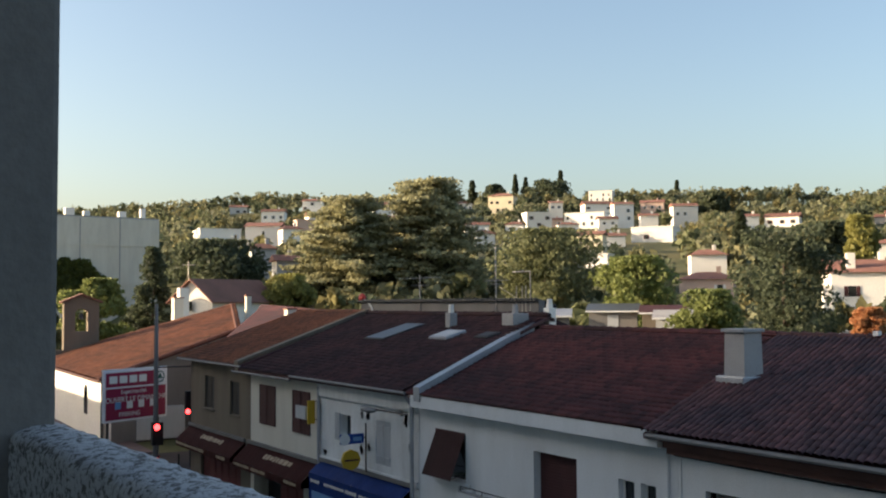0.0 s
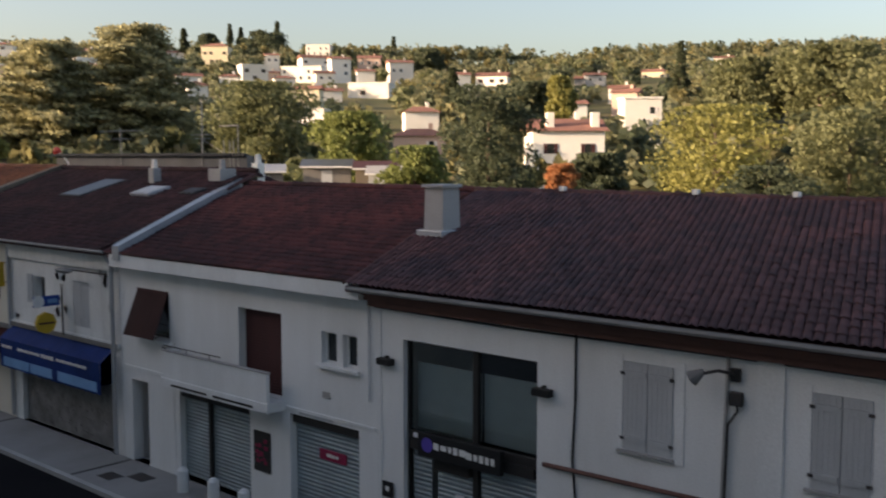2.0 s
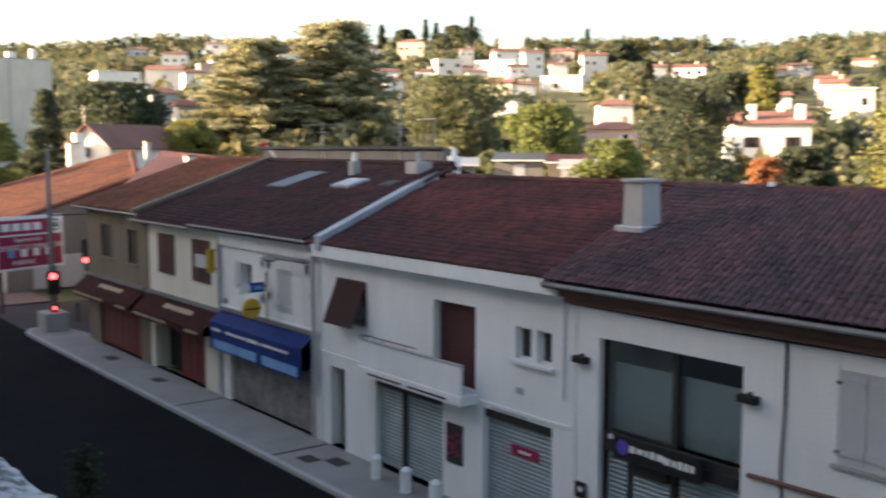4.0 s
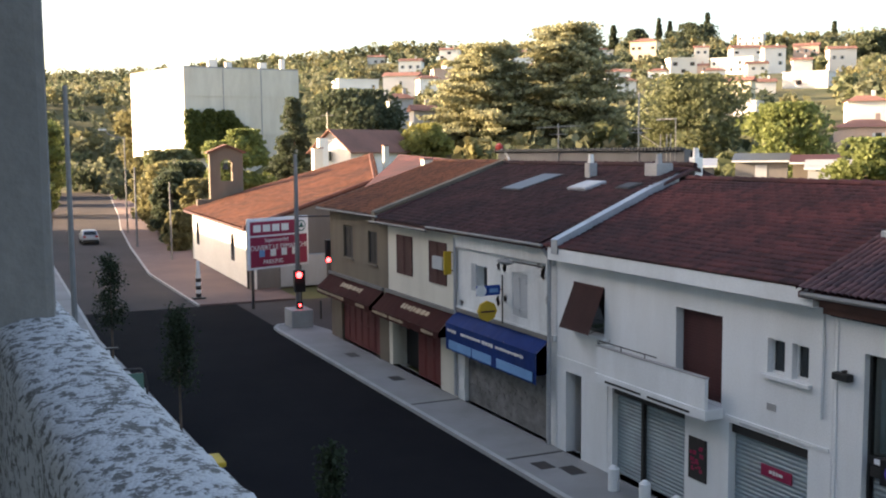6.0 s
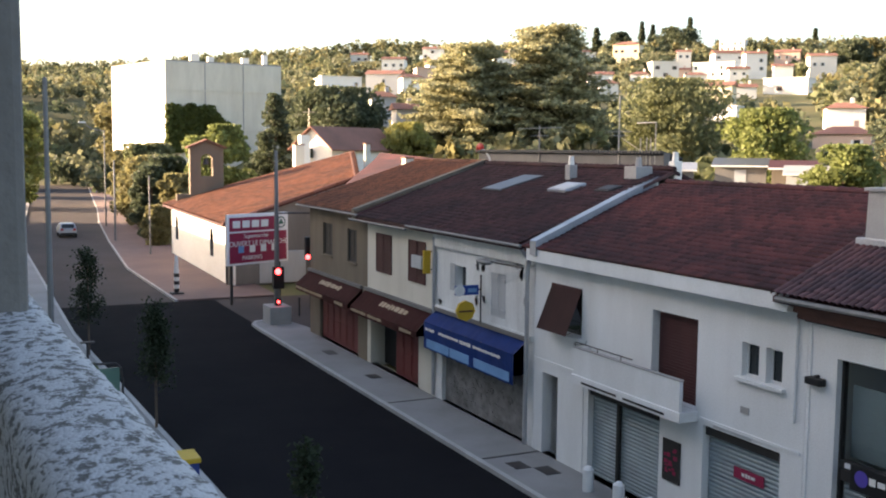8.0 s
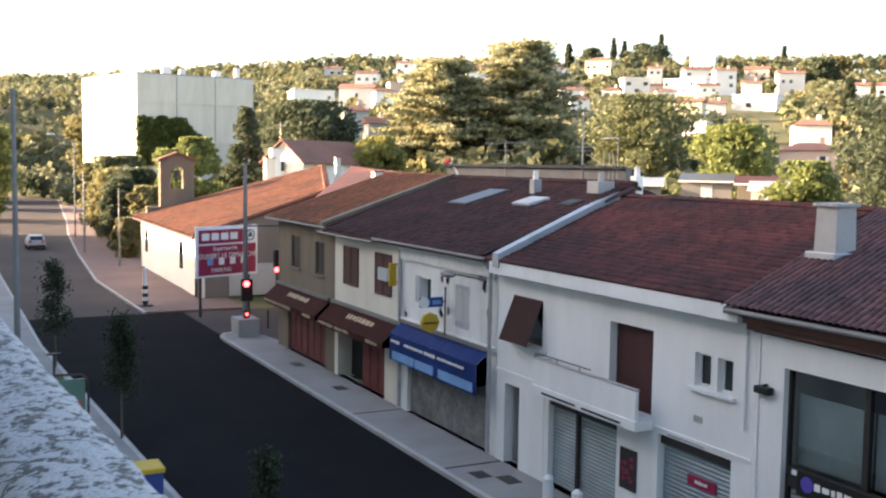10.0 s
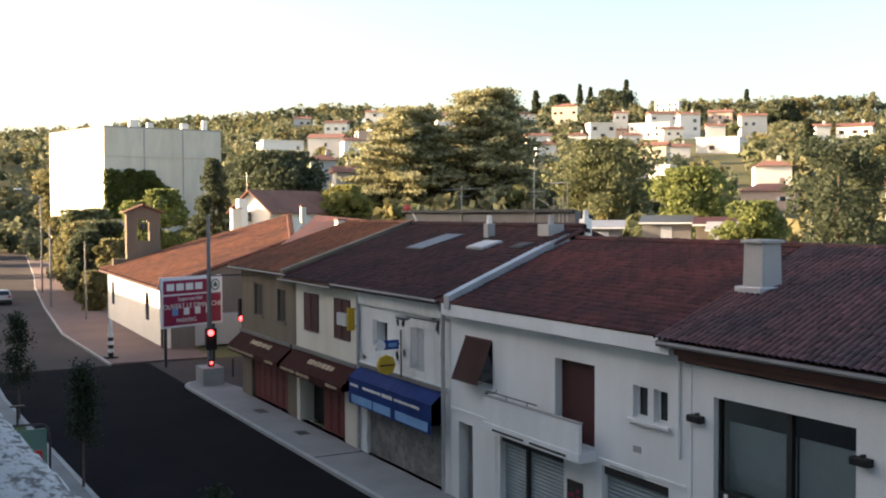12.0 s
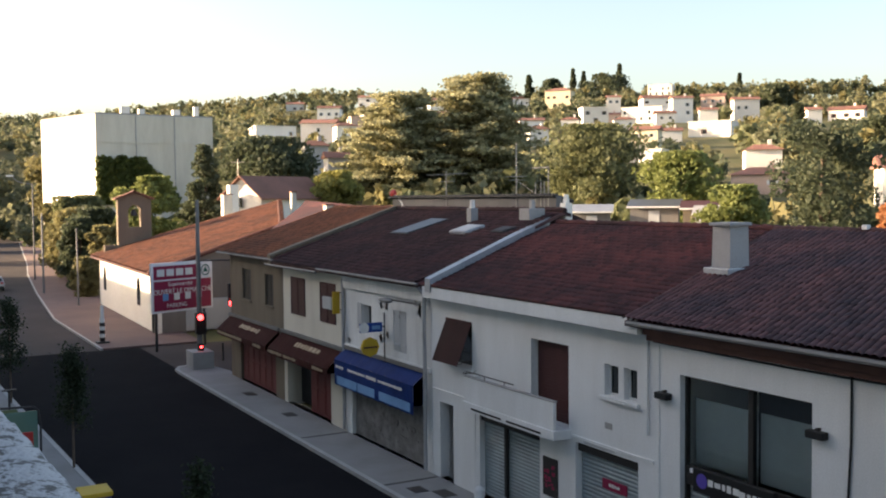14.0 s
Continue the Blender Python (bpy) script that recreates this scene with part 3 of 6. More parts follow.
def slanted_bars(parent, x0, x1, y0, z0, y1, z1, rows, mat, seed, lift=0.02):
    """Unreadable lettering on cloth, as short bars; rows of (start, end, height position, size)."""
    rng = random.Random(seed)
    for s, e, h, size in rows:
        x = x0 + (x1 - x0) * s
        while x < x0 + (x1 - x0) * e:
            w = rng.uniform(0.6, 1.5) * size
            y, z = y0 + (y1 - y0) * h, z0 + (z1 - z0) * h
            hh = size * rng.uniform(0.7, 1.15)
            d = Vector((0, y1 - y0, z1 - z0)).normalized()
            nrm = Vector((0, -abs(d.z), abs(d.y))).normalized() if abs(d.y) > 0.01 else Vector((0, -1, 0))
            c = Vector((x + w / 2, y, z)) + nrm * lift
            m = Matrix((Vector((1, 0, 0)), d, nrm)).transposed().to_4x4()
            m.translation = c
            bm = bmesh.new()
            bmesh.ops.create_cube(bm, size=1, matrix=m @ Matrix.Diagonal((w, hh, 0.008, 1)))
            part("letter_bar", bm, mat, parent)
            x += w + size * 0.35


aw = awning("maroon_awning", "faded maroon cloth awning with pale lettering over a closed shop", -52.3, -44.6, 3.2, 2.55, 0.28, 0.75, M["maroon_cloth"])
slanted_bars(aw, -52.3, -44.6, FY, 3.2, FY - 0.75, 2.55, [(0.35, 0.72, 0.4, 0.26)], M["letter_tan"], 1)
slanted_bars(aw, -52.3, -44.6, FY - 0.76, 2.55, FY - 0.76, 2.30, [(0.02, 0.55, 0.5, 0.13), (0.78, 0.92, 0.5, 0.13)], M["letter_tan"], 2)
aw = awning("maroon_awning", "faded maroon cloth awning with pale lettering over a closed shop", -44.2, -37.0, 3.22, 2.55, 0.28, 0.75, M["maroon_cloth"])
slanted_bars(aw, -44.2, -37.0, FY, 3.22, FY - 0.75, 2.55, [(0.35, 0.75, 0.4, 0.26)], M["letter_tan"], 3)
slanted_bars(aw, -44.2, -37.0, FY - 0.76, 2.55, FY - 0.76, 2.30, [(0.02, 0.25, 0.5, 0.13), (0.3, 0.5, 0.5, 0.13), (0.78, 0.92, 0.5, 0.13)], M["letter_tan"], 4)

# white house with brown shutters
shop = row_house("shop_house", "narrow cream house with brown louvred shutters over a shop", -44.0, -36.86, 6.35, M["cream_plaster"],
                 [(-42.9, -41.2, 4.27, 5.88), (-39.4, -37.75, 4.2, 5.8), (-43.6, -38.4, 0.0, 2.4)], 8)
for a, b in ((-42.9, -41.2), (-39.4, -37.75)):
    m = (a + b) / 2
    recess(shop, a, b, 4.2, 5.85, M["glass_dark"])
    louvre_shutter(a, m - 0.03, 4.22, 5.9, shop, M["brown_paint"])
    louvre_shutter(m + 0.03, b, 4.22, 5.9, shop, M["brown_paint"])
shop_front(shop, -43.6, -38.4, 2.4, M["red_wood"], dark=((-43.2, -41.4),))

# house with the blue awning
chem = row_house("old_white_house", "old white house with flaking plaster over a shuttered shop", -36.84, -29.46, 6.5, M["old_plaster"],
                 [(-35.1, -34.3, 4.4, 5.3), (-32.4, -31.35, 3.85, 5.35), (-36.2, -30.1, 0.0, 2.2)], 8)
recess(chem, -35.1, -34.3, 4.4, 5.3, M["glass_dark"])
louvre_shutter(-35.5, -35.12, 4.35, 5.35, chem, M["grey_paint"])
plank_shutter(-32.4, -31.89, 3.85, 5.35, chem, M["grey_paint"], y=FY + 0.02)
plank_shutter(-31.87, -31.35, 3.85, 5.35, chem, M["grey_paint"], y=FY + 0.02)
part("fascia", boxes((-36.9, -29.5, FY - 0.12, FY - 0.002, 5.85, 6.45), bevel=0.02), M["old_plaster"], chem)
part("string_course", boxes((-36.84, -29.5, FY - 0.09, FY - 0.002, 3.42, 3.6), bevel=0.015), M["old_plaster"], chem)
# black sheet in place of the unlit room behind the grille
recess(chem, -36.2, -30.1, 0.02, 2.2, M["black"], "unlit_shop_back", 0.6)
bm = boxes((-36.2, -30.1, FY + 0.16, FY + 0.2, 0.02, 2.2))
rng = random.Random(7)
for i in range(150):
    x, z = rng.uniform(-36.1, -30.3), rng.uniform(0.1, 2.1)
    box(bm, x, x + rng.uniform(0.06, 0.3), FY + 0.14, FY + 0.159, z, z + rng.uniform(0.02, 0.12))
part("grille", bm, M["grille_grey"], chem, "grey metal grille with torn posters")
pitched(chem, -45.0, -29.6, 16.85, 6.55, 25.1, 8.85, 0.36, flat_tile(0.26, 0.36), 0.25, 0.34, M["tile_dark"], 5)
part("gutter", tubes(((-38.6, 16.78, 6.5), (-29.5, 16.78, 6.5), 0.05)), M["pole_grey"], chem)
part("gutter", tubes(((-45.0, 16.78, 6.36), (-38.6, 16.78, 6.36), 0.05)), M["pole_grey"], shop)
bm = bmesh.new()
prism(bm, [(-44.75, 16.8, 6.84), (-44.35, 16.8, 6.84), (-47.7, 25.2, 9.05), (-48.1, 25.2, 9.05)], 0.5)
part("party_wall", bm, M["tan_plaster"], tan, "dark rendered party wall between the roofs")
aw = awning("blue_awning", "blue cloth awning with pale lettering and light panels", -36.8, -29.9, 3.38, 2.98, 1.0, 0.5, M["blue_cloth"])
for a, b in ((-36.5, -34.6), (-34.5, -33.0), (-32.6, -30.1)):
    part("pale_panel", boxes((a, b, FY - 0.535, FY - 0.519, 2.04, 2.36)), M["light_blue"], aw)
slanted_bars(aw, -36.8, -29.9, FY - 0.52, 2.92, FY - 0.52, 2.3, [(0.03, 0.13, 0.3, 0.1), (0.2, 0.42, 0.3, 0.1), (0.45, 0.55, 0.3, 0.12), (0.6, 0.88, 0.3, 0.1)], M["letter"], 6)

# tall grey wall with corrugated capping behind the dark roof
back = thing("rear_workshop", "grey rendered workshop wall with corrugated sheet capping", "building")
part("wall", boxes((-48.9, -33.6, 25.4, 25.7, 5, 9.45)), M["grey_plaster"], back)
for i in range(70):
    x = -49.0 + i * 0.222
    part("corrugation", tubes(((x, 25.25, 9.48), (x, 26.3, 9.2), 0.085), seg=6), M["dark_paint"], back)

# white house with the balcony
hx0, hx1 = -29.44, -18.02
house = row_house("balcony_house", "white two-storey house with a balcony above shops", hx0, hx1, 6.25, M["white_plaster"],
                  [(-28.4, -26.76, 4.0, 5.42), (-23.42, -21.6, 3.1, 5.36), (-28.9, -28.0, 0.0, 2.58), (-26.6, -23.0, 0.0, 2.66), (-21.3, -18.7, 0.0, 2.8),
                   (-20.03, -19.47, 4.28, 5.1), (-19.25, -18.74, 4.28, 5.1)], 8)
part("fascia", boxes((-29.3, -18.22, 16.86, FY - 0.002, 6.08, 6.46), bevel=0.02), M["white_plaster"], house, "white boxed eaves")
pitched(house, -29.45, -18.35, 16.88, 6.52, 24.5, 8.38, 0.36, flat_tile(0.26, 0.36), 0.25, 0.34, M["tile_old"], 8)
bm = bmesh.new()
prism(bm, [(-28.98, 16.8, 6.74), (-28.62, 16.8, 6.74), (-32.45, 24.3, 8.60), (-32.85, 24.3, 8.60)], 0.45)
part("verge_wall", bm, M["zinc"], house, "pale zinc-covered party wall")
recess(house, -28.4, -26.76, 4.0, 5.42, M["glass_dark"])
blind = part("projecting_blind", boxes((-28.4, -26.77, FY - 0.05, FY - 0.002, 5.4, 5.47), bevel=0.01), M["brown_paint"], house, "brown slatted blind pushed out at its foot")
for x in (-28.385, -26.785):
    part("side_rod", tubes(((x, FY - 0.03, 5.4), (x, FY - 0.56, 4.09), 0.014), seg=6), M["brown_paint"], blind)
n = 14
for i in range(n):
    t0, t1 = i / n, (i + 0.985) / n
    ya, yb = FY - 0.04 - 0.5 * t0, FY - 0.04 - 0.5 * t1
    za, zb = 5.4 - 1.3 * t0, 5.4 - 1.3 * t1
    bm = bmesh.new()
    vs = [bm.verts.new(p) for p in ((-28.38, ya, za), (-26.78, ya, za), (-26.78, yb - 0.012, zb), (-28.38, yb - 0.012, zb))]
    bm.faces.new(vs)
    bmesh.ops.solidify(bm, geom=bm.faces[:], thickness=0.02)
    part("slat", bm, M["brown_paint"], blind)
for x in (-28.38, -26.78):
    part("stay", tubes(((x, FY + 0.02, 4.3), (x, FY - 0.5, 4.15), 0.012)), M["iron"], house)
part("window_sill", boxes((-28.5, -26.66, FY - 0.1, FY + 0.25, 3.9, 3.98), bevel=0.01), M["white_plaster"], house)
recess(house, -23.42, -21.6, 3.1, 5.36, M["brown_paint"], "door_blind", 0.26, "brown roller blind of the balcony door")
bm = bmesh.new()
for i in range(28):
    z = 3.12 + i * 0.08
    box(bm, -23.42, -21.6, FY + 0.24, FY + 0.259, z, z + 0.066)
part("blind_slats", bm, M["brown_paint"], house)
balc = part("balcony", boxes((-26.4, -21.5, 16.72, FY - 0.002, 2.83, 3.09), bevel=0.015), M["white_plaster"], house)
part("parapet", boxes((-26.34, -21.56, 16.76, 16.86, 3.092, 3.86), bevel=0.012), M["white_plaster"], balc)
part("coping", boxes((-26.36, -21.54, 16.74, 16.88, 3.862, 3.9), bevel=0.008), M["concrete"], balc)
part("side_panel", boxes((-26.34, -26.24, 16.862, FY - 0.003, 3.092, 3.86)), M["white_plaster"], balc)
rl = tubes(((-26.3, 16.81, 4.02), (-23.6, 16.81, 4.02), 0.018))
for x in (-26.3, -25.2, -24.1):
    tube(rl, (x, 16.81, 3.9), (x, 16.81, 4.02), 0.014)
part("handrail", rl, M["iron"], balc)
part("drying_rack", tubes(((-26.3, 16.75, 4.03), (-25.6, 16.3, 4.1), 0.012), ((-26.2, 17.1, 4.03), (-25.5, 16.6, 4.1), 0.012), ((-25.6, 16.3, 4.1), (-25.5, 16.6, 4.1), 0.012)), M["iron"], balc)
recess(house, -28.9, -28.0, 0.0, 2.58, M["house_grey"], "entrance_door", 0.9)
# black sheet that paints the dark of the room behind the shutters
recess(house, -26.6, -23.0, 0.0, 2.66, M["black"], "unlit_shop_back", 0.9)
roller(-26.35, -25.05, 0.03, 2.45, house, M["steel_slat"])
roller(-24.95, -23.1, 0.03, 2.45, house, M["steel_slat"])
part("mullion", boxes((-25.05, -24.95, FY + 0.1, FY + 0.3, 0.0, 2.66)), M["dark_paint"], house)
part("jamb", boxes((-26.6, -26.36, FY + 0.02, FY + 0.3, 0.0, 2.66)), M["white_plaster"], house)
part("vent_slot", boxes((-25.85, -24.15, 16.708, 16.73, 2.90, 2.96)), M["dark_paint"], house)
part("vent_slot", boxes((-23.85, -22.1, 16.708, 16.73, 2.90, 2.96)), M["dark_paint"], house)
recess(house, -21.3, -18.7, 0.0, 2.8, M["black"], "unlit_shop_back", 0.6)
roller(-21.28, -18.72, 0.03, 2.58, house, M["steel_slat"])
part("red_sticker", boxes((-20.35, -19.35, FY + 0.17, FY + 0.196, 1.75, 2.02)), M["sign_red"], house)
slanted_bars(house, -20.2, -19.5, FY + 0.165, 1.98, FY + 0.165, 1.8, [(0.2, 0.85, 0.5, 0.09)], M["letter"], 9, lift=0.008)
part("shop_number_bar", boxes((-20.9, -19.6, FY - 0.03, FY - 0.002, 2.84, 2.96)), M["grey_paint"], house)
for a, b in ((-20.03, -19.47), (-19.25, -18.74)):
    w = recess(house, a, b, 4.28, 5.1, M["glass_dark"], "window", 0.22)
    part("frame", boxes((a, a + 0.05, FY + 0.16, FY + 0.2, 4.28, 5.1), (b - 0.05, b, FY + 0.16, FY + 0.2, 4.28, 5.1), (a + 0.05, b - 0.05, FY + 0.16, FY + 0.2, 5.04, 5.1), (a + 0.05, b - 0.05, FY + 0.16, FY + 0.2, 4.28, 4.34)), M["letter"], w)
part("window_sill", boxes((-20.15, -18.62, FY - 0.12, FY + 0.1, 4.18, 4.272), bevel=0.012), M["white_plaster"], house)
part("string_course", boxes((-29.4, -26.5, FY - 0.035, FY - 0.002, 2.9, 3.0)), M["white_plaster"], house)
part("string_course", boxes((-21.4, -18.1, FY - 0.035, FY - 0.002, 2.9, 2.98)), M["white_plaster"], house)
part("vent", boxes((-20.0, -19.72, FY - 0.02, FY + 0.01, 3.42, 3.58)), M["concrete"], house)
part("downpipe", tubes(((-29.6, 17.1, 6.2), (-29.6, 17.1, 0.1), 0.07), ((-29.75, 16.95, 6.4), (-29.6, 17.1, 6.1), 0.07)), M["zinc"], house)
part("downpipe", tubes(((-18.3, 17.25, 6.0), (-18.3, 17.25, 3.6), 0.035)), M["white_plaster"], house)
poster = tagged(part("shop_poster", boxes((-22.8, -22.1, FY - 0.04, FY - 0.004, 1.0, 2.1), bevel=0.01), M["dark_paint"]), "dark framed poster with red shapes beside the shop", "poster")
rng = random.Random(4)
for i in range(14):
    x, z = rng.uniform(-22.75, -22.3), rng.uniform(1.15, 1.95)
    part("printed_shape", boxes((x, x + rng.uniform(0.05, 0.16), FY - 0.046 - 0.0005 * i, FY - 0.041, z, z + rng.uniform(0.04, 0.12))), M["sign_red"], poster)

# big chimney on the party wall
ch = thing("chimney", "large rendered chimney stack with a flat cap", "chimney")
bm = bmesh.new()
for (z, s) in ((7.0, 1.0), (8.60, 0.92)):
    for dx, dy in ((-.34, 0.1), (.34, 0.1), (.34, 0.8), (-.34, 0.8)):
        bm.verts.new((-19.0 + dx * s, 20.2 + 0.5 + (dy - 0.5) * s, z))
bm.verts.ensure_lookup_table()
vs = bm.verts
for q in ((0, 1, 5, 4), (1, 2, 6, 5), (2, 3, 7, 6), (3, 0, 4, 7), (4, 5, 6, 7)):
    bm.faces.new([vs[i] for i in q])
part("shaft", bm, M["concrete"], ch)
part("cap", boxes((-19.38, -18.62, 20.25, 21.05, 8.602, 8.69), bevel=0.02), M["concrete"], ch)
part("flashing", boxes((-19.45, -18.55, 20.12, 21.15, 7.25, 7.5), bevel=0.03), M["zinc"], ch)

# long house with the canal-tile roof
rx0, rx1 = -18.0, 6.0
opt = row_house("long_house", "long pale plaster house with closed grey shutters over an optician's shop", rx0, rx1, 6.25, M["white_plaster"],
                [(-17.2, -13.36, 0.0, 5.23), (-11.3, -10.25, 3.82, 5.54), (-7.63, -6.66, 3.86, 5.5), (-3.9, -2.9, 3.86, 5.5)], 8)
for dy, za, zb in ((0.18, 5.93, 6.08), (0.3, 6.081, 6.22), (0.4, 6.221, 6.3)):
    part("cornice_moulding", boxes((-18.2, 6.0, FY - dy, FY - 0.003, za, zb), bevel=0.012), M["cornice"], opt, "brick-red cornice moulding")
part("gutter", tubes(((-18.4, 16.70, 6.36), (6.0, 16.70, 6.36), 0.06)), M["pole_grey"], opt)
pitched(opt, -18.55, 6.0, 16.75, 6.44, 24.5, 8.36, 0.32, canal_tile(0.205, 0.46, 5, 0.40), 0.185, 0.36, M["tile_canal"], 11,
        pieces=lambda u, v: 7.2 < u < 12.6 and v < 3.5, piece_mat=M["tile_piece"])
for a, b, z0, z1 in ((-11.3, -10.25, 3.82, 5.54), (-7.63, -6.66, 3.86, 5.5), (-3.9, -2.9, 3.86, 5.5)):
    m = (a + b) / 2
    recess(opt, a, b, z0, z1, M["black"])
    for c, d in ((a, m - 0.008), (m + 0.008, b)):
        sh = plank_shutter(c, d, z0, z1, opt, M["grey_paint"], y=FY - 0.03)
        side = c if c == a else d
        for z in (z0 + 0.23, z1 - 0.23):
            part("hinge", boxes((side - 0.05, side + 0.05, FY - 0.06, FY - 0.056, z - 0.03, z + 0.03)), M["iron"], sh)
    part("window_sill", boxes((a - 0.1, b + 0.06, FY - 0.1, FY + 0.1, z0 - 0.06, z0 - 0.004), bevel=0.01), M["concrete"], opt)
    part("surround", boxes((a - 0.2, a - 0.02, FY - 0.022, FY - 0.002, z0 - 0.1, z1 + 0.12)), M["white_plaster"], opt)
    part("surround", boxes((b + 0.06, b + 0.24, FY - 0.022, FY - 0.002, z0 - 0.1, z1 + 0.12)), M["white_plaster"], opt)
part("pilaster", boxes((-8.62, -8.12, FY - 0.05, FY - 0.002, 0.0, 5.92), bevel=0.01), M["white_plaster"], opt)
part("pink_dado", boxes((-8.1, 6.0, FY - 0.025, FY - 0.002, 0.0, 3.05)), M["pink_plaster"], opt, "pink painted lower wall")
part("crack_pipe", path_tube([(-12.4, FY - 0.03, 5.92), (-12.4, FY - 0.03, 4.6), (-12.46, FY - 0.03, 3.4), (-12.38, FY - 0.03, 2.6)], 0.025), M["black"], opt, "thin black rainwater pipe")
part("rail", tubes(((-13.15, FY - 0.06, 3.14), (-9.3, FY - 0.06, 3.2), 0.05)), M["cornice"], opt)
part("seam", boxes((-17.98, -17.9, FY - 0.03, FY - 0.002, 0.0, 5.9)), M["white_plaster"], opt)
bm = bmesh.new()
bmesh.ops.create_circle(bm, cap_ends=True, segments=24, radius=0.8, matrix=Matrix.Translation((-11.1, FY - 0.5, 1.85)) @ Matrix.Rotation(radians(90), 4, "X"))
bmesh.ops.solidify(bm, geom=bm.faces[:], thickness=0.5)
tagged(part("round_awning", bm, M["black"]), "black rounded awning over a doorway", "awning")
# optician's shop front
# black sheet for the unlit depth of the shop
recess(opt, -17.2, -13.36, 0.0, 5.23, M["black"], "unlit_shop_back", 2.6)
sf = part("shop_front", boxes((-17.2, -17.14, FY + 0.15, FY + 0.28, 0.0, 5.22), (-15.22, -15.08, FY + 0.15, FY + 0.28, 0.0, 5.22), (-13.42, -13.36, FY + 0.15, FY + 0.28, 0.0, 5.22), (-17.14, -15.22, FY + 0.15, FY + 0.28, 2.92, 3.1), (-15.08, -13.42, FY + 0.15, FY + 0.28, 2.92, 3.1), (-17.14, -15.22, FY + 0.15, FY + 0.28, 5.17, 5.22), (-15.08, -13.42, FY + 0.15, FY + 0.28, 5.17, 5.22)), M["dark_paint"], opt, "dark metal shop front frame")
part("pane", boxes((-17.14, -15.22, FY + 0.2, FY + 0.22, 3.1, 5.17)), M["glass_pale"], sf)
part("pane", boxes((-15.08, -13.42, FY + 0.2, FY + 0.22, 3.1, 5.17)), M["glass_pale"], sf)
# blinds stop short so the black gap above stands for the reveal's shadow
for a, b in ((-17.12, -15.2), (-15.1, -13.4)):
    part("inner_blind", boxes((a, b, FY + 0.42, FY + 0.45, 3.12, 4.66)), M["blind_cloth"], sf, "pale cloth blind hanging inside the glass")
for ob in sf.children:
    if ob.name.startswith("pane"):
        ob.visible_shadow = False
part("light_box", boxes((-16.98, -16.58, FY + 0.1, FY + 0.149, 2.96, 3.06)), M["sign_white"], sf)
roller(-17.06, -16.5, 0.03, 2.7, opt, M["steel_slat"])
roller(-16.3, -15.28, 0.03, 2.35, opt, M["steel_slat"])
roller(-15.02, -13.5, 0.03, 2.7, opt, M["steel_slat"])
part("notice", boxes((-15.75, -15.5, FY + 0.17, FY + 0.19, 1.55, 1.85)), M["sign_white"], opt)


def lettering(text, size, mat, parent, m, name="lettering", extrude=0.006):
    cu = bpy.data.curves.new(name, "FONT")
    cu.body, cu.size, cu.extrude = text, size, extrude
    cu.align_x, cu.align_y = "CENTER", "CENTER"
    tmp = bpy.data.objects.new(name, cu)
    me = bpy.data.meshes.new_from_object(tmp)
    bpy.data.objects.remove(tmp)
    me.materials.clear()
    me.materials.append(mat)
    ob = new(name, me)
    ob.parent = parent
    ob.matrix_basis = m
    return tagged(ob, kind="stuff")


sign = thing("shop_sign", "black illuminated optician's sign with white lettering", "sign")
part("panel", boxes((-16.6, -14.2, FY - 0.16, FY - 0.02, 2.66, 3.2), bevel=0.015), M["black"], sign)
bm = bmesh.new()
bmesh.ops.create_circle(bm, cap_ends=True, segments=20, radius=0.17, matrix=Matrix.Translation((-16.3, FY - 0.172, 2.95)) @ Matrix.Rotation(radians(90), 4, "X"))
bmesh.ops.solidify(bm, geom=bm.faces[:], thickness=0.01)
part("emblem", bm, M["purple"], sign)
slanted_bars(sign, -16.1, -14.3, FY - 0.165, 3.1, FY - 0.165, 2.8, [(0.0, 0.5, 0.45, 0.15), (0.53, 0.98, 0.55, 0.15)], M["letter"], 12, lift=0.008)


# ---- chapel and houses beyond the side street ----
def wall_between(a, b, z0, z1, thick=0.4, z1b=None):
    """An upright wall from a to b (x, y), with its top from z1 to z1b."""
    a, b = Vector((*a, 0)), Vector((*b, 0))
    d = (b - a).normalized()
    nn = Vector((-d.y, d.x, 0)) * thick
    bm = bmesh.new()
    zb = z1 if z1b is None else z1b
    lo = [bm.verts.new(p) for p in (a + Vector((0, 0, z0)), b + Vector((0, 0, z0)), b + nn + Vector((0, 0, z0)), a + nn + Vector((0, 0, z0)))]
    hi = [bm.verts.new(p) for p in (a + Vector((0, 0, z1)), b + Vector((0, 0, zb)), b + nn + Vector((0, 0, zb)), a + nn + Vector((0, 0, z1)))]
    bm.faces.new(lo[::-1])
    bm.faces.new(hi)
    for i in range(4):
        j = (i + 1) % 4
        bm.faces.new((lo[i], lo[j], hi[j], hi[i]))
    bmesh.ops.recalc_face_normals(bm, faces=bm.faces)
    return bm


chapel = thing("chapel", "low white chapel with an orange tiled roof", "chapel")
A, B, C, D = (-95.4, 18.3), (-71.4, 17.75), (-73.9, 27.5), (-90.8, 33.5)
part("front_wall", wall_between(A, B, -0.15, 4.3, 0.4, 4.38), M["house_white"], chapel)
# the two walls turned from the sun: their shade is put in as grey
part("side_wall", wall_between(B, C, -0.15, 4.38, 0.4, 7.05), M["grey_plaster"], chapel, "gable wall beside the side street, coloured grey as the shaded side")
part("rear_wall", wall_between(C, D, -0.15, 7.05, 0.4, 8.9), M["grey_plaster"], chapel)
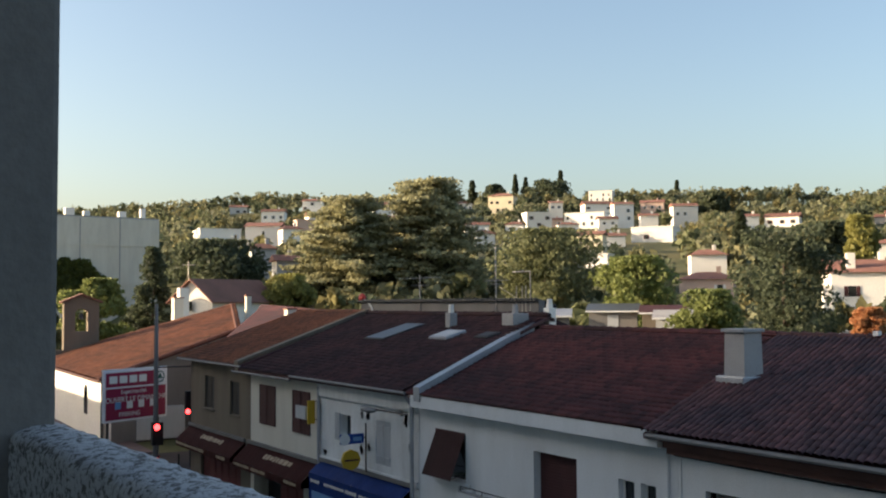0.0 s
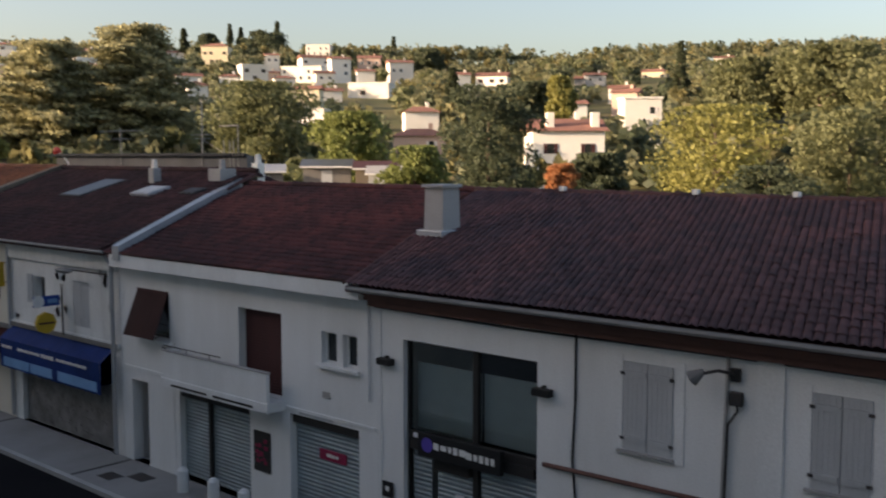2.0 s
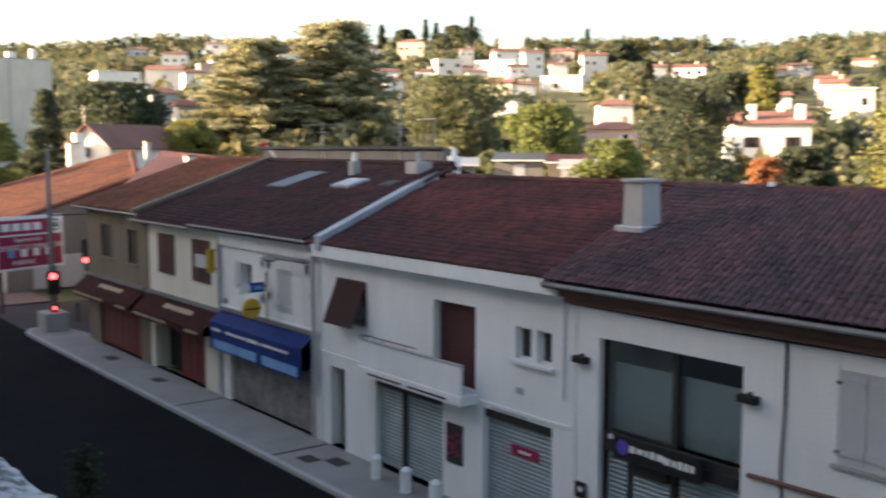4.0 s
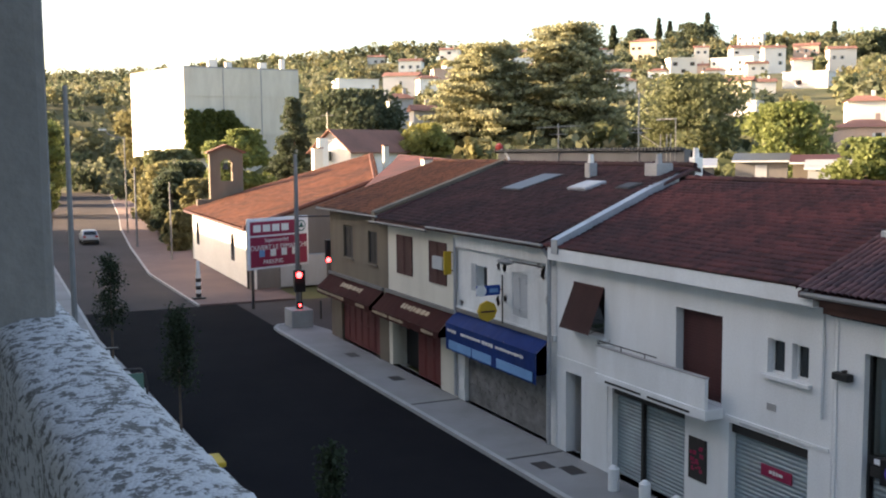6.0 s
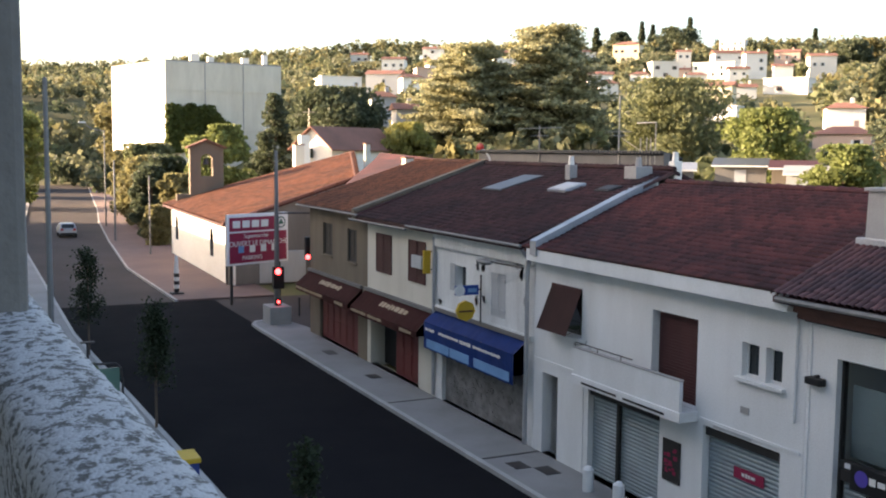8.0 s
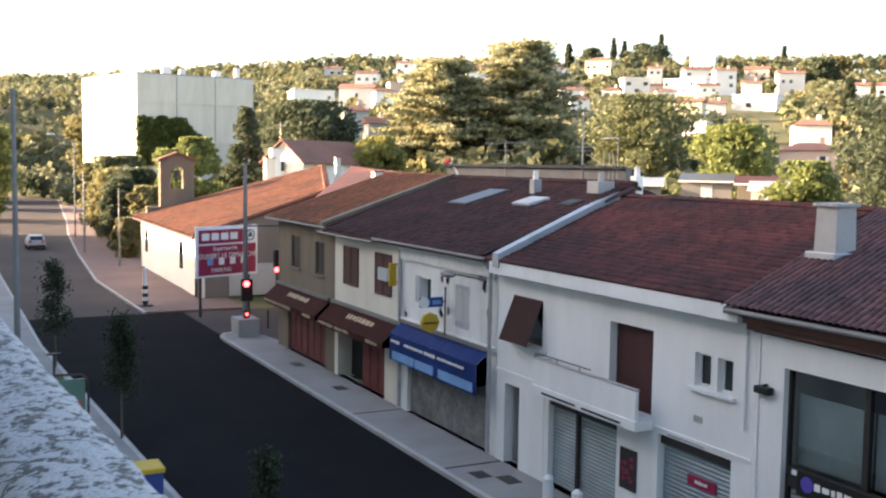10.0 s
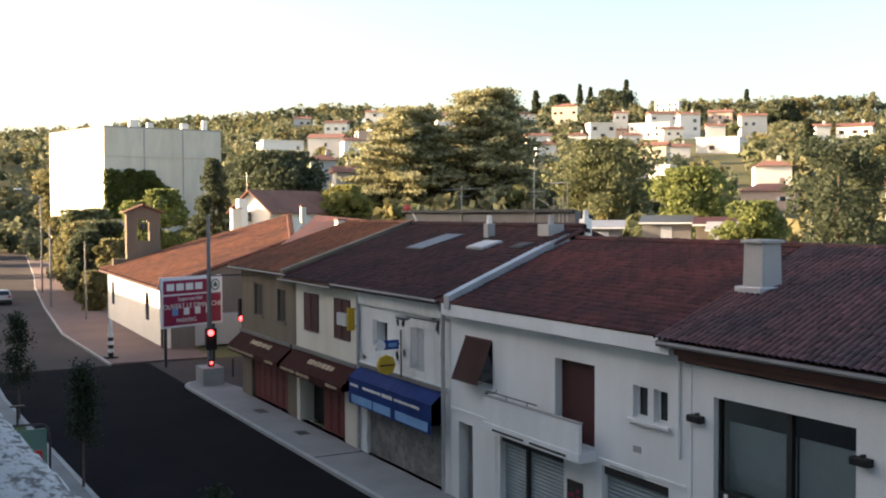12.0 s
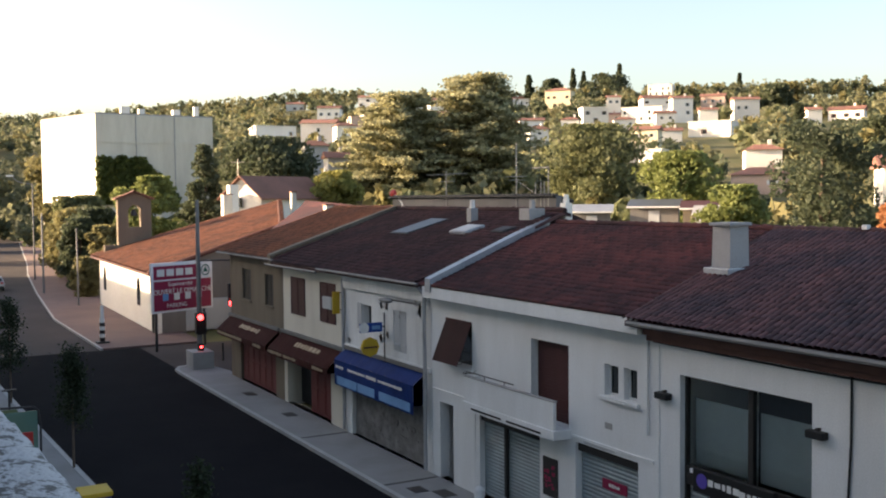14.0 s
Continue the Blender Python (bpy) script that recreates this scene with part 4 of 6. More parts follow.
part("far_wall", wall_between(D, A, -0.15, 8.9, 0.4, 4.3), M["house_white"], chapel)
bm = bmesh.new()
prism(bm, [(-96.0, 17.6, 4.42), (-70.9, 17.15, 4.30), (-73.4, 27.75, 7.39), (-91.3, 34.0, 9.21)], 0.18)
part("roof_deck", bm, M["brown_paint"], chapel)


def chapel_keep(u, v):
    x, y = -96.0 + u, 17.6 - 0.018 * u + v * 0.96
    right = -70.9 - (y - 17.15) * 0.236
    left = -96.0 + (y - 17.6) * 0.287
    top = 34.0 - (x + 91.3) * 0.349
    return left < x < right and y < top


up = Vector((0.0, 1.0, 0.292))
tile_roof("roof_tiles", chapel, (-96.0, 17.6, 4.45), (1, -0.018, -0.005), up, 98, 48, canal_tile(0.30, 0.46, 3), M["tile_orange"], 0.26, 0.36, keep=chapel_keep, seed=21)
bm = bmesh.new()
for i in range(26):
    t0, t1 = i / 26, (i + 1.1) / 26
    a = Vector((-70.9, 17.15, 4.38)).lerp(Vector((-73.4, 27.75, 7.46)), t0)
    b = Vector((-70.9, 17.15, 4.38)).lerp(Vector((-73.4, 27.75, 7.46)), t1)
    tube(bm, a, b, 0.13, 0.11, 7)
part("verge_tiles", bm, M["tile_far"], chapel)
bm = bmesh.new()
for i in range(40):
    t0, t1 = i / 40, (i + 1.1) / 40
    a, b = Vector((-73.4, 27.75, 7.46)), Vector((-91.3, 34.0, 9.28))
    tube(bm, a.lerp(b, t0), a.lerp(b, t1), 0.14, 0.12, 7)
part("ridge_tiles", bm, M["tile_far"], chapel)
for t in (0.12, 0.75):
    a = Vector((*A, 0)).lerp(Vector((*B, 0)), t)
    bm = boxes((a.x - 0.5, a.x + 0.5, a.y - 0.06, a.y - 0.03, 1.5, 3.1))
    bmesh.ops.create_circle(bm, cap_ends=True, segments=16, radius=0.5, matrix=Matrix.Translation((a.x, a.y - 0.06, 3.1)) @ Matrix.Rotation(radians(90), 4, "X"))
    part("window", bm, M["glass_dark"], chapel)
part("corner_pipe", tubes(((-71.3, 17.5, 4.3), (-71.3, 17.5, 0.1), 0.08)), M["iron"], chapel)
part("garage_door", boxes((-72.6, -71.9, 20.0, 23.4, 0.0, 2.2)), M["grey_paint"], chapel)
bell = thing("bell_gable", "rendered bell gable with an arched opening above the chapel", "bell gable")
bx, by = -94.2, 19.7
bm = boxes((bx - 0.35, bx + 0.35, by, by + 0.95, 3.5, 9.2), (bx - 0.35, bx + 0.35, by + 2.05, by + 3.0, 3.5, 9.2), (bx - 0.35, bx + 0.35, by + 0.95, by + 2.05, 3.5, 7.0))
for i in range(8):
    a0, a1 = 0.95 + 1.1 * i / 8, 0.95 + 1.1 * (i + 1) / 8
    u = abs((a0 + a1) / 2 - 1.5) / 0.55
    box(bm, bx - 0.35, bx + 0.35, by + a0, by + a1, 8.45 + 0.55 * math.sqrt(1 - u * u), 9.2)
f = bm.faces.new([bm.verts.new((bx - 0.35, by + p, z)) for p, z in ((0, 9.201), (3.0, 9.201), (3.0, 9.55), (1.5, 10.15), (0, 9.55))])
g = bmesh.ops.extrude_face_region(bm, geom=[f])
bmesh.ops.translate(bm, verts=[v for v in g["geom"] if isinstance(v, bmesh.types.BMVert)], vec=(0.7, 0, 0))
bmesh.ops.recalc_face_normals(bm, faces=bm.faces)
part("masonry", bm, M["tan_plaster"], bell)
bm = bmesh.new()
for s in (-1, 1):
    m = Matrix.Translation((bx - 0.0, by + 1.5 + s * 0.85, 9.92)) @ Matrix.Rotation(-s * radians(21.8), 4, "X") @ Matrix.Diagonal((1.2, 1.95, 0.14, 1))
    bmesh.ops.create_cube(bm, size=1, matrix=m)
part("coping", bm, M["tile_far"], bell)
bm = bmesh.new()
tube(bm, (bx, by + 1.5, 8.6), (bx, by + 1.5, 8.05), 0.16, 0.34, 12)
part("bell", bm, M["iron"], bell)
part("shoulder", boxes((bx - 0.3, bx + 0.3, by - 1.2, by, 3.5, 5.4), bevel=0.05), M["tan_plaster"], bell)

# dark-red roofed house between chapel and tan house
hb = thing("rear_house", "house with a dull red tiled roof behind the corner", "house")
bm = bmesh.new()
prism(bm, [(-72.8, 28.0, 7.5), (-60.5, 21.5, 7.0), (-58.0, 30.0, 8.75), (-80.5, 32.6, 9.3)], 0.2)
part("roof", bm, M["tile_old"], hb)
part("wall", wall_between((-72.3, 28.6), (-60.8, 21.8), -0.15, 6.9), M["grey_plaster"], hb)
for x, y, z, w, h, mat in ((-63, 27.5, 8.2, 0.6, 0.75, "cream_plaster"), (-58.5, 27.5, 8.2, 0.55, 0.7, "cream_plaster"), (-97.8, 31.0, 8.3, 0.9, 1.6, "cream_plaster"), (-85.0, 33.2, 8.6, 0.45, 1.4, "cream_plaster")):
    c = thing("chimney", "pale rendered chimney on a tiled roof", "chimney", "small chimneys")
    part("shaft", boxes((x - w / 2, x + w / 2, y - w / 2, y + w / 2, z - 1.0, z + h), bevel=0.02), M[mat], c)
    part("cap", boxes((x - w / 2 - 0.06, x + w / 2 + 0.06, y - w / 2 - 0.06, y + w / 2 + 0.06, z + h + 0.002, z + h + 0.1)), M["tile_far"], c)

# apartment block
blk = thing("apartment_block", "tall pale apartment block with blank walls and ivy", "apartment block")
LA, LB, LC = (-187.4, 25.5), (-168.5, 31.2), (-170.4, 50.8)
part("street_wall", wall_between(LA, LB, -0.2, 23.4, 0.5), M["house_white"], blk)
# darker cream than the street wall: the side's shade is in the colour
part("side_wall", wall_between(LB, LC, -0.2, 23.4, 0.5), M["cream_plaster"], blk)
bm = bmesh.new()
prism(bm, [(*LA, 23.6), (*LB, 23.6), (*LC, 23.6), (-189, 46, 23.6)], 0.22)
part("roof", bm, M["concrete"], blk)
dv = Vector((LC[0] - LB[0], LC[1] - LB[1], 0)).normalized()
nv_ = Vector((dv.y, -dv.x, 0))
for i in (4, 6):
    bm = bmesh.new()
    p, q = Vector((*LB, 0)) + nv_ * 0.06, Vector((*LC, 0)) + nv_ * 0.06
    m = Matrix.Translation((p + q) / 2 + Vector((0, 0, i * 3.15))) @ dv.to_track_quat("X", "Z").to_matrix().to_4x4() @ Matrix.Diagonal(((q - p).length, 0.08, 0.18, 1))
    bmesh.ops.create_cube(bm, size=1, matrix=m)
    part("floor_band", bm, M["cream_plaster"], blk)
for t, w, h in ((0.28, 1.4, 1.3), (0.42, 1.0, 1.0), (0.72, 1.2, 1.1), (0.9, 0.8, 1.8)):
    c = Vector((*LB, 0)).lerp(Vector((*LC, 0)), t) - nv_ * 2.5
    part("chimney", boxes((c.x - w / 2, c.x + w / 2, c.y - w / 2, c.y + w / 2, 23.6, 23.6 + h)), M["house_white"], blk)
rng0 = np.random.default_rng(5)


def leaves(name, centres, size, mat, parent, rng, label="", kind="", flat=0.0):
    """Small leaf quads of uneven size, one at each point."""
    c = np.asarray(centres, float)
    n = len(c)
    a = rng.normal(size=(n, 3))
    a /= np.linalg.norm(a, axis=1)[:, None]
    b = rng.normal(size=(n, 3))
    if flat:
        a[:, 2] *= 1 - flat
        b[:, 2] *= 1 - flat
    b -= a * (a * b).sum(1)[:, None]
    b /= np.linalg.norm(b, axis=1)[:, None] + 1e-9
    s = size * rng.uniform(0.55, 1.35, (n, 1))
    a, b = a * s, b * s * 0.7
    V = np.stack([c - a, c - b * 0.9, c + a, c + b], 1).reshape(-1, 3)
    return quick_mesh(name, V, np.arange(4 * n).reshape(n, 4), mat, parent, label, kind)


along = rng0.uniform(0, 13.2, 9000)
crest = 16.4 - 0.012 * (along - 4.0) ** 2 - 0.55 * np.maximum(0, along - 7.0) ** 1.25 + 0.25 * np.sin(along * 1.9)
high = 9.0 + rng0.uniform(0, 1, 9000) * np.maximum(0.3, crest - 9.0)
ivy_pts = np.stack([LB[0] + dv.x * along + nv_.x * 0.25, LB[1] + dv.y * along + nv_.y * 0.25, high], 1)
leaves("ivy", ivy_pts + rng0.normal(0, 0.18, ivy_pts.shape), 0.36, LEAF["ivy"], blk, rng0, "mat of green ivy on the blank wall")
for t in (0.33, 0.66):
    c = Vector((*LB, 0)).lerp(Vector((*LC, 0)), t) + nv_ * 0.03
    m = Matrix.Translation(c + Vector((0, 0, 11.6))) @ dv.to_track_quat("X", "Z").to_matrix().to_4x4() @ Matrix.Diagonal((0.16, 0.06, 23.4, 1))
    bm = bmesh.new()
    bmesh.ops.create_cube(bm, size=1, matrix=m)
    part("panel_joint", bm, M["concrete"], blk)

# white gabled house behind the chapel
gh = thing("gabled_house", "white gabled house with a brown tiled roof", "house")
gd, gr = Vector((0.87, 0.5, 0)).normalized(), Vector((-0.5, 0.87, 0)).normalized()
mid = Vector((-108.6, 36.1, 0))
ga, gb = mid - gd * 2.7, mid + gd * 2.7
bm = bmesh.new()
f = bm.faces.new([bm.verts.new(p) for p in (ga, gb, gb + Vector((0, 0, 9.9)), mid + Vector((0, 0, 11.9)), ga + Vector((0, 0, 9.9)))])
r = bmesh.ops.extrude_face_region(bm, geom=[f])
bmesh.ops.translate(bm, verts=[v for v in r["geom"] if isinstance(v, bmesh.types.BMVert)], vec=gr * 11)
bmesh.ops.recalc_face_normals(bm, faces=bm.faces)
part("wall", bm, M["house_white"], gh)
up2, dn = Vector((0, 0, 12.08)), Vector((0, 0, 9.52))
for s_ in (-1, 1):
    foot = mid + gd * 3.3 * s_
    bm = bmesh.new()
    prism(bm, [tuple(foot - gr * 0.6 + dn), tuple(mid - gr * 0.6 + up2), tuple(mid + gr * 11.6 + up2), tuple(foot + gr * 11.6 + dn)], 0.16)
    part("roof", bm, M["tile_far"], gh)
part("window", boxes((mid.x - 0.35, mid.x + 0.35, mid.y - 0.45, mid.y - 0.2, 8.6, 9.6)), M["glass_dark"], gh)
part("chimney", boxes((-105.6, -104.6, 33.4, 34.4, 4.0, 11.0), bevel=0.03), M["house_white"], gh)
part("aerial", tubes(((-109.8, 36.0, 11.5), (-109.8, 36.0, 14.0), 0.05), ((-110.2, 35.4, 13.6), (-109.4, 36.6, 13.6), 0.04)), M["aerial"], gh)


# ---- the hillside: houses ----
HOUSES = []


def hill_house(x, y, z, w, h, rot, roof="gable", wall="cream", deep=None):
    """A small villa: walls with window openings as dark panes with frames, eaves and roof; its foot goes into the slope."""
    rng = random.Random(int(x * 7 + y * 3))
    d = deep or max(6.0, w * 0.75)
    HOUSES.append((x, y, z, w, h))
    turn = rot + rng.choice((-1, 1)) * rng.uniform(4, 16)
    names = {"cream": "white-rendered", "ochre": "yellow-rendered", "pink": "pink-rendered", "grey": "grey-rendered"}
    kinds = {"gable": "gabled tile roof", "hip": "hipped tile roof", "flat": "flat roof"}
    ob = thing("villa", "%s hillside villa with a %s" % (names[wall], kinds[roof]), "house", "hillside villas", at=(x, y, z), rz=turn)
    wm = M[{"cream": "house_white", "ochre": "house_ochre", "pink": "house_pink", "grey": "house_grey"}[wall]]
    sm = M[rng.choice(("brown_paint", "grey_paint", "letter"))]
    foot = z - land(x, y) + 3.0
    part("wall", boxes((-w / 2, w / 2, 0, d, -max(3.0, foot), h)), wm, ob)
    n = max(1, int(w / 3.2))
    floors = 2 if h > 5.2 else 1
    for fl in range(floors):
        for i in range(n):
            cx = -w / 2 + (i + 0.5) * w / n + rng.uniform(-0.3, 0.3)
            z0 = h * (0.55 if fl else 0.12) if floors == 2 else h * 0.32
            hh = min(1.4, h * 0.3)
            if rng.random() < 0.6:
                p = part("window", boxes((cx - 0.45, cx + 0.45, -0.05, 0.02, z0, z0 + hh)), M["glass_dark"], ob)
                part("shutter", boxes((cx - 0.9, cx - 0.47, -0.06, 0.0, z0, z0 + hh)), sm, p)
                part("shutter", boxes((cx + 0.47, cx + 0.9, -0.06, 0.0, z0, z0 + hh)), sm, p)
    e = 0.5
    bm = bmesh.new()
    if roof == "flat":
        box(bm, -w / 2 - 0.2, w / 2 + 0.2, -0.2, d + 0.2, h + 0.002, h + 0.3)
        part("roof", bm, wm, ob)
    else:
        rise = (d / 2 + e) * 0.34
        ins = 0 if roof == "gable" else min(w * 0.35, d / 2)
        a = [bm.verts.new(p) for p in ((-w / 2 - e, -e, h), (w / 2 + e, -e, h), (w / 2 + e, d + e, h), (-w / 2 - e, d + e, h), (-w / 2 - e + ins, d / 2, h + rise), (w / 2 + e - ins, d / 2, h + rise))]
        for q in ((0, 1, 5, 4), (2, 3, 4, 5), (1, 2, 5), (3, 0, 4), (3, 2, 1, 0)):
            bm.faces.new([a[i] for i in q])
        bmesh.ops.translate(bm, verts=bm.verts, vec=(0, 0, 0.003))
        part("roof", bm, M["tile_far"], ob)
        part("chimney", boxes((w * 0.2 - 0.35, w * 0.2 + 0.35, d * 0.5 - 0.35, d * 0.5 + 0.35, h, h + rise + 0.9)), wm, ob)
    return ob


hill_house(-456.8, 326.2, 57.8, 14.3, 9.7, 54.5, 'hip', 'ochre')
hill_house(-333.4, 257.6, 39.3, 10.7, 6.5, 52.3, 'flat', 'cream')
hill_house(-321.8, 271.8, 39.4, 16.7, 6.0, 49.8, 'flat', 'cream')
hill_house(-437.9, 382.3, 65.1, 13.5, 6.1, 48.9, 'flat', 'cream')
hill_house(-378.3, 328.9, 52.7, 13.4, 3.8, 49.0, 'gable', 'cream')
hill_house(-333.3, 304.3, 43.6, 8.8, 7.9, 47.6, 'gable', 'cream')
hill_house(-238.8, 229.6, 24.3, 13.4, 8.3, 46.1, 'flat', 'cream')
hill_house(-328.9, 337.6, 42.3, 11.1, 9.5, 44.2, 'gable', 'cream')
hill_house(-356.6, 393.9, 52.4, 7.3, 4.8, 42.1, 'gable', 'cream')
hill_house(-253.9, 310.7, 34.4, 12.3, 5.9, 39.2, 'gable', 'cream')
hill_house(-141.8, 151.2, 15.8, 6.9, 2.4, 43.1, 'hip', 'cream')
hill_house(-117.6, 124.5, 10.3, 8.6, 2.4, 43.3, 'hip', 'pink')
hill_house(-93.3, 155.4, 15.4, 6.5, 3.8, 30.8, 'flat', 'cream')
hill_house(-248.0, 171.2, 27.1, 5.7, 2.3, 55.4, 'hip', 'cream')
hill_house(-311.5, 112.5, 28.6, 13.3, 4.2, 70.2, 'flat', 'cream')
hill_house(-325.4, 132.4, 30.9, 11.9, 4.5, 67.9, 'gable', 'cream')
hill_house(-300.8, 138.8, 30.4, 8.6, 5.5, 65.3, 'flat', 'pink')
hill_house(-186.4, 76.1, 16.5, 4.7, 3.4, 67.9, 'hip', 'grey')
hill_house(-161.7, 70.4, 14.2, 3.8, 2.3, 66.6, 'gable', 'grey')
hill_house(-444.0, 185.7, 46.9, 10.7, 5.1, 67.3, 'gable', 'cream')
hill_house(-509.3, 236.1, 59.7, 10.6, 5.3, 65.2, 'gable', 'cream')
hill_house(-535.2, 274.2, 64.5, 12.5, 5.7, 62.9, 'gable', 'cream')
hill_house(-367.5, 206.1, 40.7, 6.5, 3.5, 60.7, 'gable', 'cream')
hill_house(-490.7, 272.5, 58.5, 11.1, 5.0, 61.0, 'flat', 'cream')
hill_house(-562.0, 213.7, 60.1, 10.4, 4.9, 69.2, 'gable', 'cream')
hill_house(-285.5, 252.7, 36.5, 7.0, 3.1, 48.5, 'gable', 'cream')
hill_house(-227.9, 389.4, 41.5, 10.6, 3.7, 30.3, 'gable', 'ochre')
hill_house(-160.4, 255.0, 25.9, 6.7, 2.8, 32.1, 'gable', 'cream')
hill_house(-224.0, 332.9, 35.6, 10.1, 3.3, 33.9, 'gable', 'grey')
hill_house(-233.9, 465.8, 53.5, 9.1, 3.2, 26.6, 'gable', 'cream')
hill_house(-501.5, 331.8, 62.5, 9.7, 5.0, 56.5, 'gable', 'cream')
hill_house(-304.2, 291.5, 39.3, 7.2, 4.4, 46.2, 'gable', 'cream')
hill_house(-214.2, 182.4, 24.4, 7.4, 3.0, 49.6, 'gable', 'ochre')
hill_house(-259.7, 251.2, 26.7, 11.3, 5.9, 45.9, 'gable', 'cream')
hill_house(-184.0, 156.2, 16.8, 5.7, 1.8, 49.6, 'flat', 'cream')
hill_house(-248.9, 288.8, 35.3, 4.8, 3.9, 40.7, 'gable', 'cream')
hill_house(-380.7, 180.5, 40.7, 10.0, 4.5, 64.7, 'gable', 'cream')
hill_house(-275.7, 121.6, 27.7, 6.0, 3.2, 66.3, 'hip', 'cream')
hill_house(-291.3, 213.8, 33.7, 6.4, 2.8, 53.7, 'hip', 'cream')
hill_house(-407.1, 325.7, 55.1, 6.7, 4.3, 51.3, 'gable', 'cream')
hill_house(-378.6, 414.0, 56.9, 13.1, 7.5, 42.4, 'gable', 'cream')
hill_house(-388.1, 374.1, 55.4, 12.0, 4.8, 46.1, 'gable', 'pink')
hill_house(-178.0, 153.5, 17.4, 5.2, 2.4, 49.2, 'flat', 'cream')
hill_house(-233.0, 209.0, 26.5, 5.9, 2.4, 48.1, 'gable', 'cream')
hill_house(-293.4, 240.0, 34.5, 7.6, 3.0, 50.7, 'hip', 'cream')
hill_house(-374.8, 298.4, 44.1, 8.0, 3.2, 51.5, 'gable', 'pink')
hill_house(-136.0, 218.0, 19.9, 6.3, 4.9, 32.0, 'gable', 'pink')
hill_house(-139.1, 201.6, 18.5, 5.5, 3.0, 34.6, 'gable', 'cream')
hill_house(-219.1, 331.0, 36.8, 8.0, 3.1, 33.5, 'gable', 'grey')
hill_house(-295.4, 200.5, 31.8, 8.8, 4.4, 55.8, 'gable', 'cream')
hill_house(-453.8, 252.0, 52.7, 11.6, 6.4, 61.0, 'gable', 'cream')
hill_house(-430.6, 223.2, 48.1, 10.8, 4.9, 62.6, 'hip', 'cream')
hill_house(-128.8, 272.0, 25.0, 8.4, 2.4, 25.3, 'gable', 'cream')
hill_house(-95.7, 238.4, 19.9, 8.6, 2.4, 21.9, 'gable', 'pink')

# bright white house with two chimneys behind the tiled roof
bh = hill_house(-75.4, 107.4, 8.3, 9.2, 4.2, 34.5, "gable", "cream", 9.0)
for dx in (-2.2, 3.6):
    part("chimney", boxes((dx - 0.5, dx + 0.5, 1.0, 2.0, 3.6, 6.6), bevel=0.03), M["house_white"], bh)
def lean_to(label, x, y, rz, w, d, h, wall, roof):
    """A small outbuilding with a single-pitch sheet roof and a gutter board."""
    t = thing("garden_shed", label, "shed", "garden sheds", at=(x, y, 0), rz=rz)
    part("wall", boxes((-w / 2, w / 2, 0, d, -0.5, h)), M[wall], t)
    bm = bmesh.new()
    prism(bm, [(-w / 2 - 0.3, -0.4, h + 0.12), (w / 2 + 0.3, -0.4, h + 0.12), (w / 2 + 0.3, d + 0.3, h + 0.75), (-w / 2 - 0.3, d + 0.3, h + 0.75)], 0.1)
    part("roof", bm, M[roof], t)
    part("gutter", boxes((-w / 2 - 0.3, w / 2 + 0.3, -0.5, -0.402, h - 0.04, h + 0.1)), M["letter"], t)
    part("door", boxes((-0.5, 0.5, -0.03, -0.002, h - 2.4, h - 0.3)), M["grey_paint"], t)


lean_to("low shed with a bluish metal roof among gardens", -72.2, 63.8, 46, 4.4, 3.4, 8.35, "grey_plaster", "slate_pane")
lean_to("brown-roofed outbuilding with a dark wall", -67.4, 65.4, 45, 3.6, 3.0, 8.2, "tan_plaster", "brown_paint")
lean_to("grey sheet-roofed lean-to beside the gardens", -63.5, 63.0, 44, 3.2, 2.6, 7.8, "house_grey", "concrete")
lean_to("small pale outbuilding with a dull metal roof", -76.0, 59.5, 50, 3.4, 2.6, 7.9, "grey_plaster", "zinc")
shed = thing("garden_shed", "grey flat-roofed garage behind the row", "shed", at=(-5.5, 44.0, 0), rz=10)
part("wall", boxes((-2.4, 4.4, 0, 4, -0.5, 7.6)), M["house_grey"], shed)
part("roof", boxes((-2.6, 4.6, -0.4, 4.3, 7.602, 7.9)), M["concrete"], shed)


